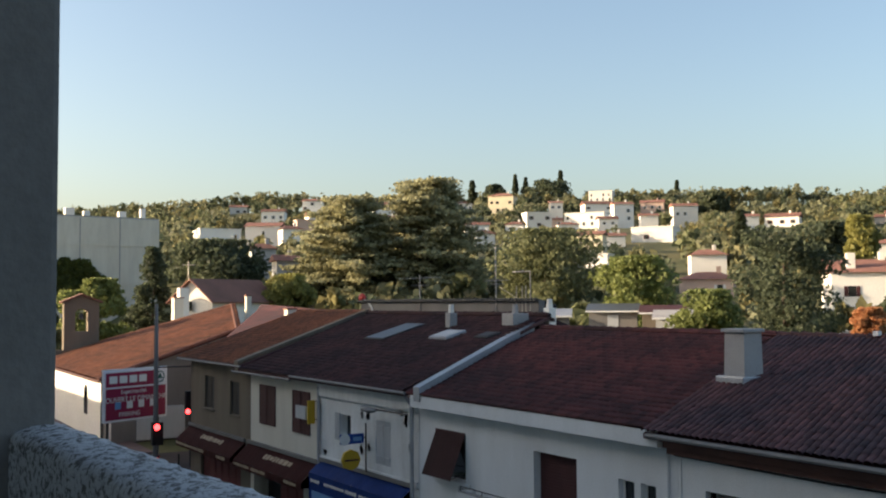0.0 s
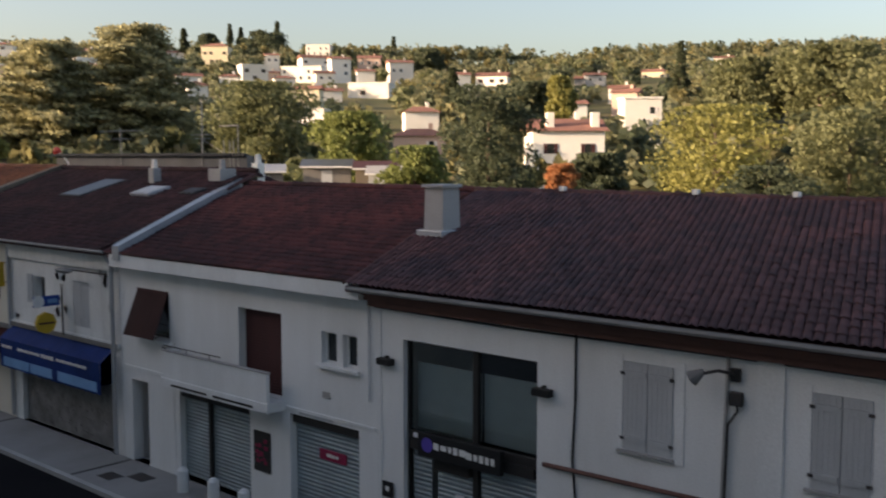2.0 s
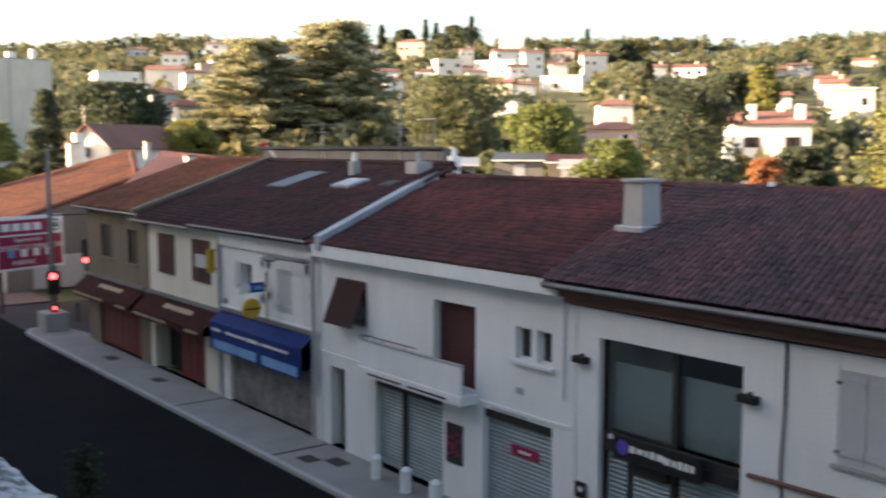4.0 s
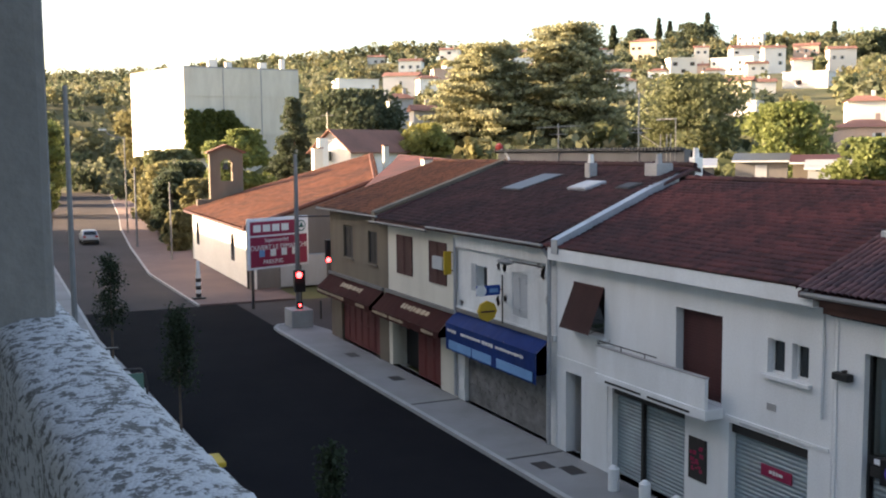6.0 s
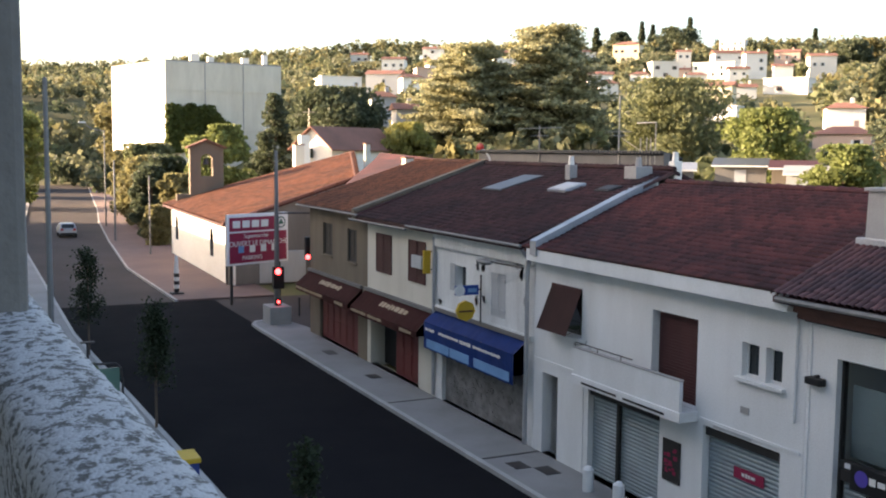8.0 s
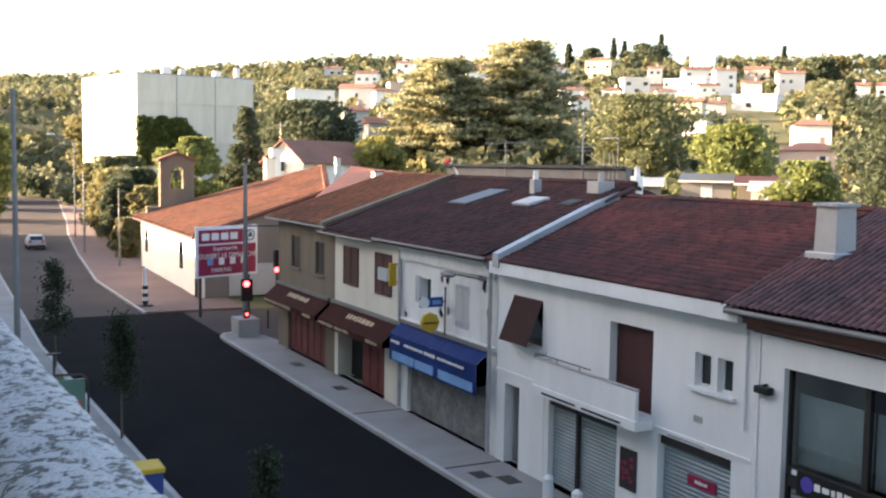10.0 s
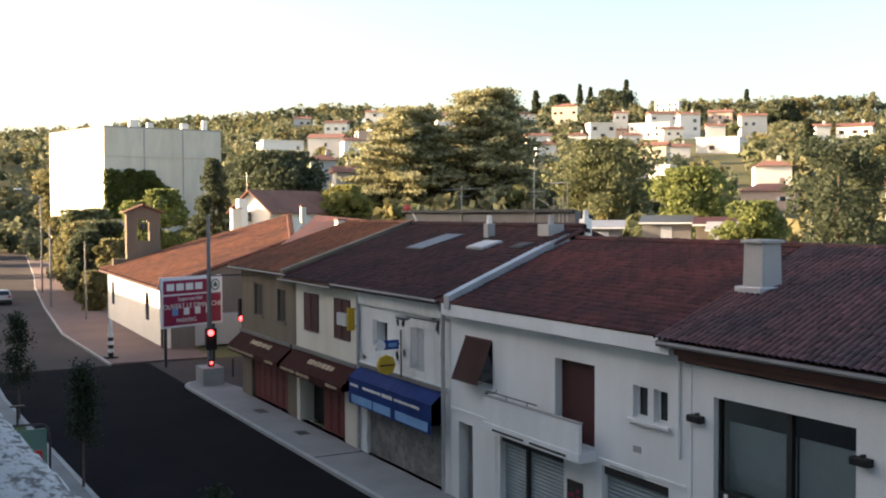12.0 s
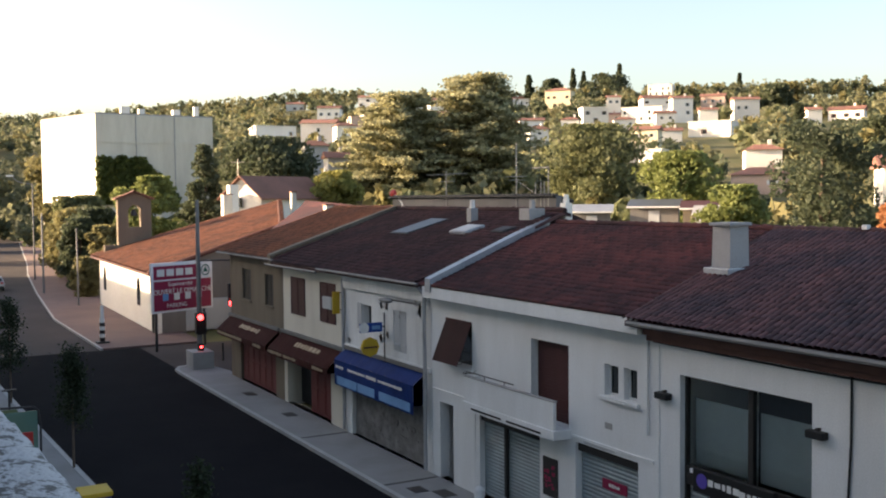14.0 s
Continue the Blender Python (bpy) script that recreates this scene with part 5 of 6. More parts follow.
# ---- trees ----
def tree_parts(name, label, x, y, z0, top, rad, mat, seed, clumps, per, size, shape, flat=0.0, trunk=0.12, cat="tree"):
    """Tapered trunk with limbs, and a crown of leaf clumps set by shape(h, rng), which gives the radius share at height share h."""
    rng = np.random.default_rng(seed)
    t = thing(name, label, cat, "trees", at=(x, y, z0))
    H = top - z0
    tr = max(0.12, H * 0.018)
    bm = tubes(((0, 0, -0.5), (0, 0, H * 0.55), tr, tr * 0.6), ((0, 0, H * 0.55), (0, 0, H * 0.92), tr * 0.6, tr * 0.15), seg=7)
    pts, ctr = [], []
    for i in range(clumps):
        h = trunk + (1 - trunk) * rng.uniform(0, 1) ** 0.85
        R_ = shape(h, rng) * rad
        a = rng.uniform(0, 2 * math.pi)
        rr = R_ * math.sqrt(rng.uniform(0.12, 1))
        c = np.array([math.cos(a) * rr, math.sin(a) * rr, h * H])
        if i % 9 == 0:
            tube(bm, (0, 0, max(0.1, h * H - rr * 0.5)), tuple(c), tr * 0.35, tr * 0.08, 5)
        cr = rad * rng.uniform(0.20, 0.40) * (0.6 if name == "conifer" else 1.0)
        d = rng.normal(size=(per, 3))
        d /= np.linalg.norm(d, axis=1)[:, None]
        q = d * cr * rng.uniform(0.35, 1.0, (per, 1)) ** 0.5
        q[:, 2] *= 0.75 * (1 - flat)
        pts.append(c + q)
    part("trunk", bm, M["bark"], t)
    P = np.concatenate(pts)
    P[:, 2] = np.minimum(P[:, 2], H)
    leaves("crown", P, size, mat, t, rng, flat=flat)
    return t


LABEL = {"green": "broad green tree with a rounded crown", "bright": "bright green leafy garden tree in evening light", "yellow": "large yellow-green leafy tree in evening sun", "olive": "olive-brown leafy tree catching the low sun",
         "dark": "dense dark green tree among the gardens", "rust": "rust-coloured bush behind the roof ridge"}


def broadleaf(x, y, zv, hv, rad, tone="green"):
    top = zv + hv
    z0 = land(x, y)
    r = math.hypot(x, y)
    vis = max(hv, rad * 1.6)
    H = top - z0
    low = max(0.08, 1 - vis * 1.7 / H)
    mid = (1 + low) / 2

    def shape(h, rng):
        return math.sqrt(max(0.02, 1 - ((h - mid) / ((1 - low) * 0.56)) ** 2)) * rng.uniform(0.72, 1.1)
    size = max(0.10, min(0.85, r * 0.0022))
    n = int(min(240, max(90, (rad * vis) / (size * size) * 0.05)))
    tree_parts("tree", LABEL[tone], x, y, z0, top, rad, LEAF[tone], int(abs(x * 13 + y * 7)), n, 120 if r < 300 else 60, size, shape, trunk=low)


def conifer(x, y, zv, hv, rad):
    top, z0 = zv + hv, land(x, y)
    H = top - z0
    low = max(0.08, 1 - hv * 1.2 / H)
    r = math.hypot(x, y)
    tree_parts("conifer", "slender dark conifer with tiered branches", x, y, z0, top, rad, LEAF["dark"], int(abs(x * 11 + y)), 170, 60, max(0.16, min(0.8, r * 0.0018)),
               lambda h, rng: (1.03 - (h - low) / (1 - low)) * rng.uniform(0.6, 1.05), flat=0.3, trunk=low)


def cedar(x, y, zv, hv, rad):
    """Long level boughs that carry flat pads of needles, shorter towards an uneven top."""
    top, z0 = zv + hv, land(x, y)
    H = top - z0
    rng = np.random.default_rng(int(abs(x * 5 + y)))
    t = thing("cedar", "great spreading cedar with layered grey-green boughs", "tree", "trees", at=(x, y, z0))
    bm = tubes(((0, 0, -0.5), (0, 0, H * 0.6), 0.75, 0.45), ((0, 0, H * 0.6), (0, 0, H * 0.97), 0.45, 0.08), seg=9)
    P = []
    for i in range(120):
        h = 0.10 + 0.89 * ((i + rng.uniform(0, 1)) / 120)
        a = i * 2.4 + rng.uniform(-0.5, 0.5)
        reach = rad * (1.0 if h < 0.4 else 1.0 - 0.72 * (h - 0.4) / 0.6) * rng.uniform(0.6, 1.18)
        lift = rng.uniform(-0.02, 0.10) * reach
        ca, sa = math.cos(a), math.sin(a)
        if i % 2 == 0:
            tube(bm, (0, 0, h * H - 0.4), (ca * reach * 0.85, sa * reach * 0.85, h * H + lift), 0.14, 0.03, 5)
        for k in range(6):
            u = 0.25 + 0.75 * k / 5
            side = rng.normal(0, 0.10) * reach
            c = np.array([ca * reach * u - sa * side, sa * reach * u + ca * side, h * H + lift * u + rng.normal(0, 0.15)])
            w = rad * rng.uniform(0.09, 0.17) * (1.15 - 0.35 * u)
            q = rng.normal(0, 1, (72, 3)) * np.array([w, w, w * 0.28]) * 0.6
            P.append(c + q)
    part("trunk", bm, M["bark"], t)
    P = np.concatenate(P)
    P[:, 2] = np.minimum(P[:, 2], H)
    leaves("crown", P, 0.34, LEAF["cedar"], t, rng, flat=0.35)


cedar(-142.1, 86.5, 6.2, 23.1, 11.5)
cedar(-143.8, 73.1, 6.1, 19.9, 10.0)
broadleaf(-127.0, 21.6, 2.0, 6.5, 3.6, 'olive')
broadleaf(-138.0, 23.6, 2.0, 8.0, 4.0, 'green')
broadleaf(-119.0, 22.0, 2.0, 6.5, 3.2, 'dark')
broadleaf(-215.0, 6.5, 4.0, 12.5, 6.5, 'olive')
broadleaf(-245.0, 9.0, 4.0, 15.0, 7.5, 'green')
broadleaf(-180.0, 1.0, 3.0, 10.0, 5.0, 'bright')
broadleaf(-260.0, 0.0, 3.0, 15.0, 8.0, 'olive')
broadleaf(-318.0, 13.0, 6.0, 16.0, 9.0, 'green')
broadleaf(-285.0, 44.0, 6.0, 17.0, 9.0, 'olive')
broadleaf(-99.3, 78.1, 9.0, 9.1, 6.7, 'green')
broadleaf(-78.0, 72.3, 9.4, 4.4, 4.4, 'bright')
broadleaf(-48.7, 58.8, 7.3, 7.2, 3.8, 'dark')
broadleaf(-39.0, 40.7, 7.5, 2.4, 1.9, 'bright')
broadleaf(-35.0, 67.5, 6.1, 6.7, 5.6, 'yellow')
broadleaf(-24.8, 53.7, 6.6, 2.2, 2.8, 'dark')
broadleaf(-32.0, 85.3, 5.0, 8.0, 5.0, 'green')
broadleaf(-35.1, 52.7, 7.3, 2.2, 1.8, 'dark')
broadleaf(-32.8, 45.7, 7.7, 1.2, 0.8, 'rust')
broadleaf(-97.9, 209.4, 18.3, 11.4, 11.2, 'green')
broadleaf(-80.0, 206.2, 16.7, 14.4, 10.7, 'green')
broadleaf(-61.4, 191.5, 12.0, 14.5, 10.8, 'green')
conifer(-121.7, 219.8, 19.2, 17.0, 3.0)
broadleaf(-113.0, 26.6, 8.0, 4.0, 3.2, 'bright')
conifer(-118.2, 34.6, 6.5, 9.6, 4.0)
broadleaf(-134.9, 48.3, 12.2, 5.7, 6.2, 'dark')
broadleaf(-111.2, 48.5, 8.9, 3.7, 2.7, 'yellow')
broadleaf(-172.0, 8.0, 5.0, 10.5, 5.3, 'bright')
broadleaf(-111.6, 19.3, 0.5, 7.1, 2.1, 'dark')
broadleaf(-107.2, 21.1, 2.4, 4.4, 1.9, 'olive')
broadleaf(-103.6, 18.5, -0.2, 4.0, 1.3, 'olive')
broadleaf(-151.0, 22.5, 2.0, 7.0, 2.6, 'olive')
conifer(-450.9, 456.1, 66.9, 15.9, 3.1)
conifer(-499.0, 403.0, 74.6, 16.6, 3.8)
conifer(-516.4, 380.4, 75.2, 13.9, 3.1)
conifer(-512.5, 385.6, 75.1, 11.9, 3.3)
conifer(-499.0, 335.7, 70.0, 10.8, 4.2)
broadleaf(-487.7, 385.0, 69.5, 12.8, 13.4, 'dark')
broadleaf(-507.8, 358.0, 71.8, 8.6, 6.2, 'dark')
broadleaf(-334.5, 373.4, 50.1, 11.5, 5.4, 'olive')
broadleaf(-189.8, 234.0, 23.4, 4.0, 3.1, 'dark')
broadleaf(-93.7, 131.3, 16.2, 5.3, 2.4, 'yellow')
broadleaf(-133.8, 176.3, 18.7, 6.1, 4.6, 'dark')
broadleaf(-326.4, 353.7, 46.2, 12.4, 7.2, 'dark')
conifer(-153.1, 173.4, 19.1, 9.8, 3.4)


# far woods on the hillside: one mesh of leaf clumps, kept clear of the villas
def build_woods():
    rng = np.random.default_rng(77)
    eye = np.array([-1.1, 0.8, 9.4])

    def seen(x, y, z):
        r = math.hypot(x - eye[0], y - eye[1])
        return math.degrees(math.atan2(-(x - eye[0]), y - eye[1])), math.degrees(math.atan2(z - eye[2], r)), r
    shut = []
    for x, y, z, w, h in HOUSES:
        b, e0, r = seen(x, y, z)
        e1 = math.degrees(math.atan2(z + h + 1.5 - eye[2], r))
        hw = math.degrees(w / 2 / r)
        shut.append((b - hw, b + hw, e0 + 0.25 * (e1 - e0), e1, r))
    groups = {"wood": [], "dark": [], "olive": [], "green": []}
    keys = list(groups)
    made = 0
    tries = 0
    while made < 3600 and tries < 16000:
        tries += 1
        r = 105 + 525 * rng.uniform(0, 1) ** 0.8
        b = rng.uniform(8, 96)
        if rng.uniform() < 0.22:
            r = rng.uniform(585, 640)
        x, y = -r * math.sin(math.radians(b)), r * math.cos(math.radians(b))
        if (x > -340 and -6 < y < 20) or (x > -118 and y < 48) or (-215 < x < -150 and y < 56) or (70 < b < 83 and r < 205):
            continue
        z = land(x, y)
        grow = min(1.0, 0.45 + r / 500)
        th, tw = rng.uniform(5.0, 9.5) * grow * (1.25 if r > 585 else 1.0), rng.uniform(2.6, 5.2) * grow
        bb, ee0, rr = seen(x, y, z)
        ee1 = math.degrees(math.atan2(z + th - eye[2], rr))
        hw = math.degrees(tw / rr)
        if any(bb + hw * 0.7 > s[0] and bb - hw * 0.7 < s[1] and ee1 > s[2] and ee0 < s[3] and rr < s[4] + 6 for s in shut):
            continue
        made += 1
        n = 80
        k = 9
        cc = rng.normal(size=(k, 3))
        cc /= np.linalg.norm(cc, axis=1)[:, None]
        cc *= np.array([tw * 0.62, tw * 0.62, th * 0.30])
        d = rng.normal(size=(n, 3))
        d /= np.linalg.norm(d, axis=1)[:, None]
        p = cc[rng.integers(0, k, n)] + d * tw * 0.42 * rng.uniform(0.5, 1, (n, 1))
        p[:, 2] = np.maximum(p[:, 2], -th * 0.45)
        groups[keys[int(rng.choice(4, p=[0.45, 0.25, 0.17, 0.13]))]].append(p + np.array([x, y, z + th * 0.55]))
    for key, lst in groups.items():
        if lst:
            ob = leaves("hillside_wood", np.concatenate(lst), 0.95, LEAF[key], None, rng)
            tagged(ob, "mixed woodland and garden trees on the hillside", "woodland", kind="stuff")


build_woods()

# ---- balcony where the camera stands ----
bal = thing("balcony_parapet", "rough grey concrete balcony parapet with a gritty worn top", "parapet", kind="structure")


def parapet_mesh():
    rng = np.random.default_rng(3)
    n, prof = 480, [(-0.185, -1.05), (-0.18, -0.03), (-0.165, -0.008), (-0.13, 0.0), (-0.085, 0.004), (-0.04, 0.001), (-0.014, -0.006), (0.0, -0.03), (0.004, -1.05)]
    V, Fc = [], []
    for i in range(n + 1):
        x = -9.0 + 13.0 * i / n
        yo = 1.205 + 0.055 * (x + 3.2)
        for dy, dz in prof:
            j = 0.0022 if dz > -0.5 else 0.0
            V.append((x, yo + dy + rng.normal(0, j), 9.07 + dz + rng.normal(0, j)))
    k = len(prof)
    for i in range(n):
        for q in range(k - 1):
            Fc.append((i * k + q, (i + 1) * k + q, (i + 1) * k + q + 1, i * k + q + 1))
    return V, Fc


grit = bpy.data.materials.new("gritty_concrete")
grit.use_nodes = True
gn_, gl_ = grit.node_tree.nodes, grit.node_tree.links
gb_ = gn_["Principled BSDF"]
gb_.inputs["Roughness"].default_value = 0.95
gco = gn_.new("ShaderNodeTexCoord")
vor = gn_.new("ShaderNodeTexVoronoi")
vor.inputs["Scale"].default_value = 70
no1 = gn_.new("ShaderNodeTexNoise")
no1.inputs["Scale"].default_value, no1.inputs["Detail"].default_value = 48, 8
no2 = gn_.new("ShaderNodeTexNoise")
no2.inputs["Scale"].default_value, no2.inputs["Detail"].default_value = 190, 4
for nd in (vor, no1, no2):
    gl_.new(gco.outputs["Object"], nd.inputs["Vector"])
rmp = gn_.new("ShaderNodeValToRGB")
rmp.color_ramp.elements[0].position, rmp.color_ramp.elements[0].color = 0.40, (0.12, 0.115, 0.11, 1)
rmp.color_ramp.elements[1].position, rmp.color_ramp.elements[1].color = 0.50, (0.46, 0.46, 0.47, 1)
mm = gn_.new("ShaderNodeMath")
mm.operation = "ADD"
sc = gn_.new("ShaderNodeMath")
sc.operation = "MULTIPLY_ADD"
sc.inputs[1].default_value, sc.inputs[2].default_value = 0.55, -0.28
gl_.new(no2.outputs[0], sc.inputs[0])
gl_.new(no1.outputs[0], mm.inputs[0])
gl_.new(sc.outputs[0], mm.inputs[1])
gl_.new(mm.outputs[0], rmp.inputs[0])
gl_.new(rmp.outputs[0], gb_.inputs["Base Color"])
gbp = gn_.new("ShaderNodeBump")
gbp.inputs["Strength"].default_value, gbp.inputs["Distance"].default_value = 0.9, 0.006
gl_.new(mm.outputs[0], gbp.inputs["Height"])
gl_.new(gbp.outputs[0], gb_.inputs["Normal"])
pv, pf = parapet_mesh()
quick_mesh("parapet_wall", pv, pf, grit, bal)
tagged(part("balcony_floor", boxes((-9, 9, -2.59, 0.80, 7.75, 8.08)), M["concrete"]), "concrete balcony floor", "floor", kind="structure")
bm = boxes((-5.0, -4.5, -2.55, 1.085, 0.0, 18.0), bevel=0.02)
tagged(part("fin_wall", bm, M["pier"]), "rough grey rendered wall pier at the balcony's end", "wall", kind="structure")
# the building that the balcony belongs to, and its lower neighbours, which shade the street
tagged(part("wall_own_building", boxes((-80, 30, -12, -2.6, -0.2, 19.5)), M["cream_plaster"]), "plain rendered apartment building behind the balcony", "wall", kind="structure")
tagged(part("wall_neighbours", boxes((-150, -80.01, -12, -3.4, -0.2, 8.6)), M["cream_plaster"]), "plain rendered row of low houses along the near pavement", "wall", kind="structure")

# ---- street things ----
bill = thing("billboard", "white-framed billboard with crimson panel advertising Sunday opening", "billboard")
bl, br_ = Vector((-63.1, 15.55, 0)), Vector((-65.1, 19.95, 0))
bd = (br_ - bl).normalized()
bn = Vector((bd.y, -bd.x, 0))
BW, BZ0, BZ1 = (br_ - bl).length, 2.32, 5.47
bill.matrix_basis = Matrix.Translation(bl) @ Matrix((bd, -bn, Vector((0, 0, 1)))).transposed().to_4x4()
part("frame", boxes((0, BW, -0.1, 0.1, BZ0, BZ1), bevel=0.02), M["sign_white"], bill)
part("upper_panel", boxes((0.14, BW - 1.1, -0.115, -0.101, BZ1 - 1.05, BZ1 - 0.2)), M["sign_red"], bill, "purple-red band")
part("lower_panel", boxes((0.14, BW - 0.14, -0.115, -0.101, BZ0 + 0.14, BZ1 - 1.15)), M["sign_red"], bill, "crimson field")
bm = bmesh.new()
for i in range(4):
    box(bm, 0.38 + i * 0.74, 0.38 + i * 0.74 + 0.58, -0.13, -0.116, BZ1 - 0.84, BZ1 - 0.40, bevel=0.006)
part("wordmark", bm, M["letter"], bill)
bm = bmesh.new()
bmesh.ops.create_circle(bm, cap_ends=False, segments=20, radius=0.36)
bmesh.ops.create_circle(bm, cap_ends=False, segments=20, radius=0.29)
bmesh.ops.bridge_loops(bm, edges=bm.edges)
bmesh.ops.solidify(bm, geom=bm.faces[:], thickness=0.012)
bmesh.ops.transform(bm, matrix=Matrix.Translation((BW - 0.6, -0.118, BZ1 - 0.62)) @ Matrix.Rotation(radians(90), 4, "X"), verts=bm.verts)
bmesh.ops.create_cone(bm, cap_ends=True, segments=3, radius1=0.24, radius2=0.24, depth=0.012, matrix=Matrix.Translation((BW - 0.6, -0.125, BZ1 - 0.62)) @ Matrix.Rotation(radians(90), 4, "X"))
part("emblem", bm, M["sign_green"], bill)
face = Matrix.Rotation(radians(90), 4, "X")
lettering("Supermarché", 0.36, M["letter"], bill, Matrix.Translation((2.2, -0.12, BZ1 - 1.38)) @ face)
lettering("OUVERT LE DIMANCHE", 0.44, M["letter"], bill, Matrix.Translation((BW / 2, -0.12, BZ1 - 1.84)) @ face)
lettering("PARKING", 0.38, M["letter"], bill, Matrix.Translation((1.9, -0.12, BZ0 + 0.42)) @ face)
for i, c in enumerate(("light_blue", "letter", "letter", "letter")):
    part("pictogram", boxes((0.8 + i * 0.88, 1.24 + i * 0.88, -0.125, -0.116, BZ0 + 0.76, BZ0 + 1.2), bevel=0.004), M[c], bill)
part("post", tubes(((0.5, 0.2, -0.15), (0.5, 0.2, BZ1 - 0.2), 0.09)), M["iron"], bill)
part("post", tubes(((BW - 0.5, 0.2, -0.15), (BW - 0.5, 0.2, BZ1 - 0.2), 0.09)), M["iron"], bill)

pole = thing("signal_pole", "tall grey street pole with red traffic signals on a concrete foot", "traffic light", at=(-55.6, 16.5, 0))
part("foot", boxes((-0.75, 0.75, -0.6, 0.6, -0.1, 0.95), bevel=0.06), M["concrete"], pole)
part("mast", tubes(((0, 0, 0.9), (0, 0, 9.4), 0.16, 0.10)), M["pole_grey"], pole)
hd = part("signal_head", boxes((0.1, 0.42, -0.3, 0.3, 1.9, 3.1), bevel=0.03), M["black"], pole)
bm = bmesh.new()
bmesh.ops.create_uvsphere(bm, u_segments=12, v_segments=8, radius=0.17, matrix=Matrix.Translation((0.42, -0.05, 2.85)))
part("red_lens", bm, M["red_lamp"], hd)
hd = part("signal_repeater", boxes((0.1, 0.32, -0.15, 0.15, 0.95, 1.35), bevel=0.02), M["black"], pole)
bm = bmesh.new()
bmesh.ops.create_uvsphere(bm, u_segments=10, v_segments=8, radius=0.08, matrix=Matrix.Translation((0.32, 0, 1.17)))
part("red_lens", bm, M["red_lamp"], hd)
part("bracket_arm", tubes(((0, 0, 6.0), (0.6, 3.2, 6.0), 0.04)), M["iron"], pole)
sg = thing("hanging_signal", "black traffic signal showing red beside the tan house", "traffic light", at=(-59.8, 19.8, 0))
part("post", tubes(((0, 0, -0.15), (0, 0, 3.4), 0.07)), M["iron"], sg)
hd = part("signal_head", boxes((0.05, 0.4, -0.4, 0.4, 3.0, 4.3), bevel=0.03), M["black"], sg)
bm = bmesh.new()
bmesh.ops.create_uvsphere(bm, u_segments=10, v_segments=8, radius=0.15, matrix=Matrix.Translation((0.42, -0.3, 3.12)))
part("red_lens", bm, M["red_lamp"], hd)
tagged(part("steel_post", tubes(((-57.9, 18.5, -0.15), (-57.9, 18.5, 0.95), 0.05)), M["black"]), "short black steel bollard at the corner", "bollard")

chev = thing("marker_post", "black and white striped marker post with a pale tip", "road marker", at=(-68.8, 13.6, 0))
for i in range(6):
    part("stripe", tubes(((0, 0, 0.1 + i * 0.25), (0, 0, 0.35 + i * 0.25), 0.17), seg=12), M["black"] if i % 2 == 0 else M["letter"], chev)
part("base", boxes((-0.4, 0.4, -0.4, 0.4, 0.0, 0.1), bevel=0.03), M["black"], chev)
part("tip", tubes(((0, 0, 1.6), (0, 0, 2.5), 0.14, 0.1), seg=12), M["letter"], chev)

boll = thing("bollard", "low round-topped pale concrete bollard on the pavement", "bollard", "pavement bollards", at=(-25.2, 16.6, 0))
bm = tubes(((0, 0, -0.02), (0, 0, 0.62), 0.16), seg=16)
tube(bm, (0, 0, 0.621), (0, 0, 0.70), 0.155, 0.07, 16)
part("post", bm, M["white_plaster"], boll)
for x in (-23.75, -22.4, -20.2):
    copy_thing(boll, pose(x, 16.6, 0))
for x, y, w in ((-27.2, 16.5, 0.4), (-28.0, 15.95, 0.35), (-46.5, 16.4, 0.5), (-41.0, 16.4, 0.4)):
    tagged(part("manhole_cover", boxes((x - w, x + w, y - 0.25, y + 0.25, 0.001, 0.008)), M["iron"]), "dark iron cover set in the pavement", "manhole cover", "pavement covers")
for x in (-36.6, -29.0):
    tagged(part("drain_channel", boxes((x - 0.06, x + 0.06, 15.25, 17.25, 0.001, 0.007)), M["dark_paint"]), "narrow dark drain channel across the pavement", "drain", "drain channels")

# young street trees in the near pavement
def street_tree(x, y, top, seed, half, twigs=60):
    rng = np.random.default_rng(seed)
    t = thing("street_tree", "slim young street tree with narrow dark crown", "tree", "street trees", at=(x, y, 0))
    bm = tubes(((0, 0, -0.1), (0, 0, top * 0.6), 0.05, 0.03), ((0, 0, top * 0.6), (0, 0, top * 0.97), 0.03, 0.01), seg=7)
    P = []
    for i in range(twigs):
        h = rng.uniform(0.36, 0.97)
        a = rng.uniform(0, 6.283)
        rr = half * (1.1 - abs(h - 0.55) * 1.7) * rng.uniform(0.1, 0.9)
        c = np.array([math.cos(a) * rr, math.sin(a) * rr, h * top])
        if i % 4 == 0:
            tube(bm, (0, 0, h * top - 0.3), tuple(c), 0.012, 0.006, 5)
        P.append(c + rng.normal(0, 0.1 + 0.1 * half, (60, 3)))
    part("trunk", bm, M["bark"], t)
    leaves("crown", np.concatenate(P), 0.055, LEAF["street"], t, rng)


street_tree(-36.6, 6.75, 4.35, 1, 0.62)
street_tree(-50.3, 6.1, 4.9, 2, 0.7)
street_tree(-20.0, 6.7, 4.0, 3, 0.22, 20)

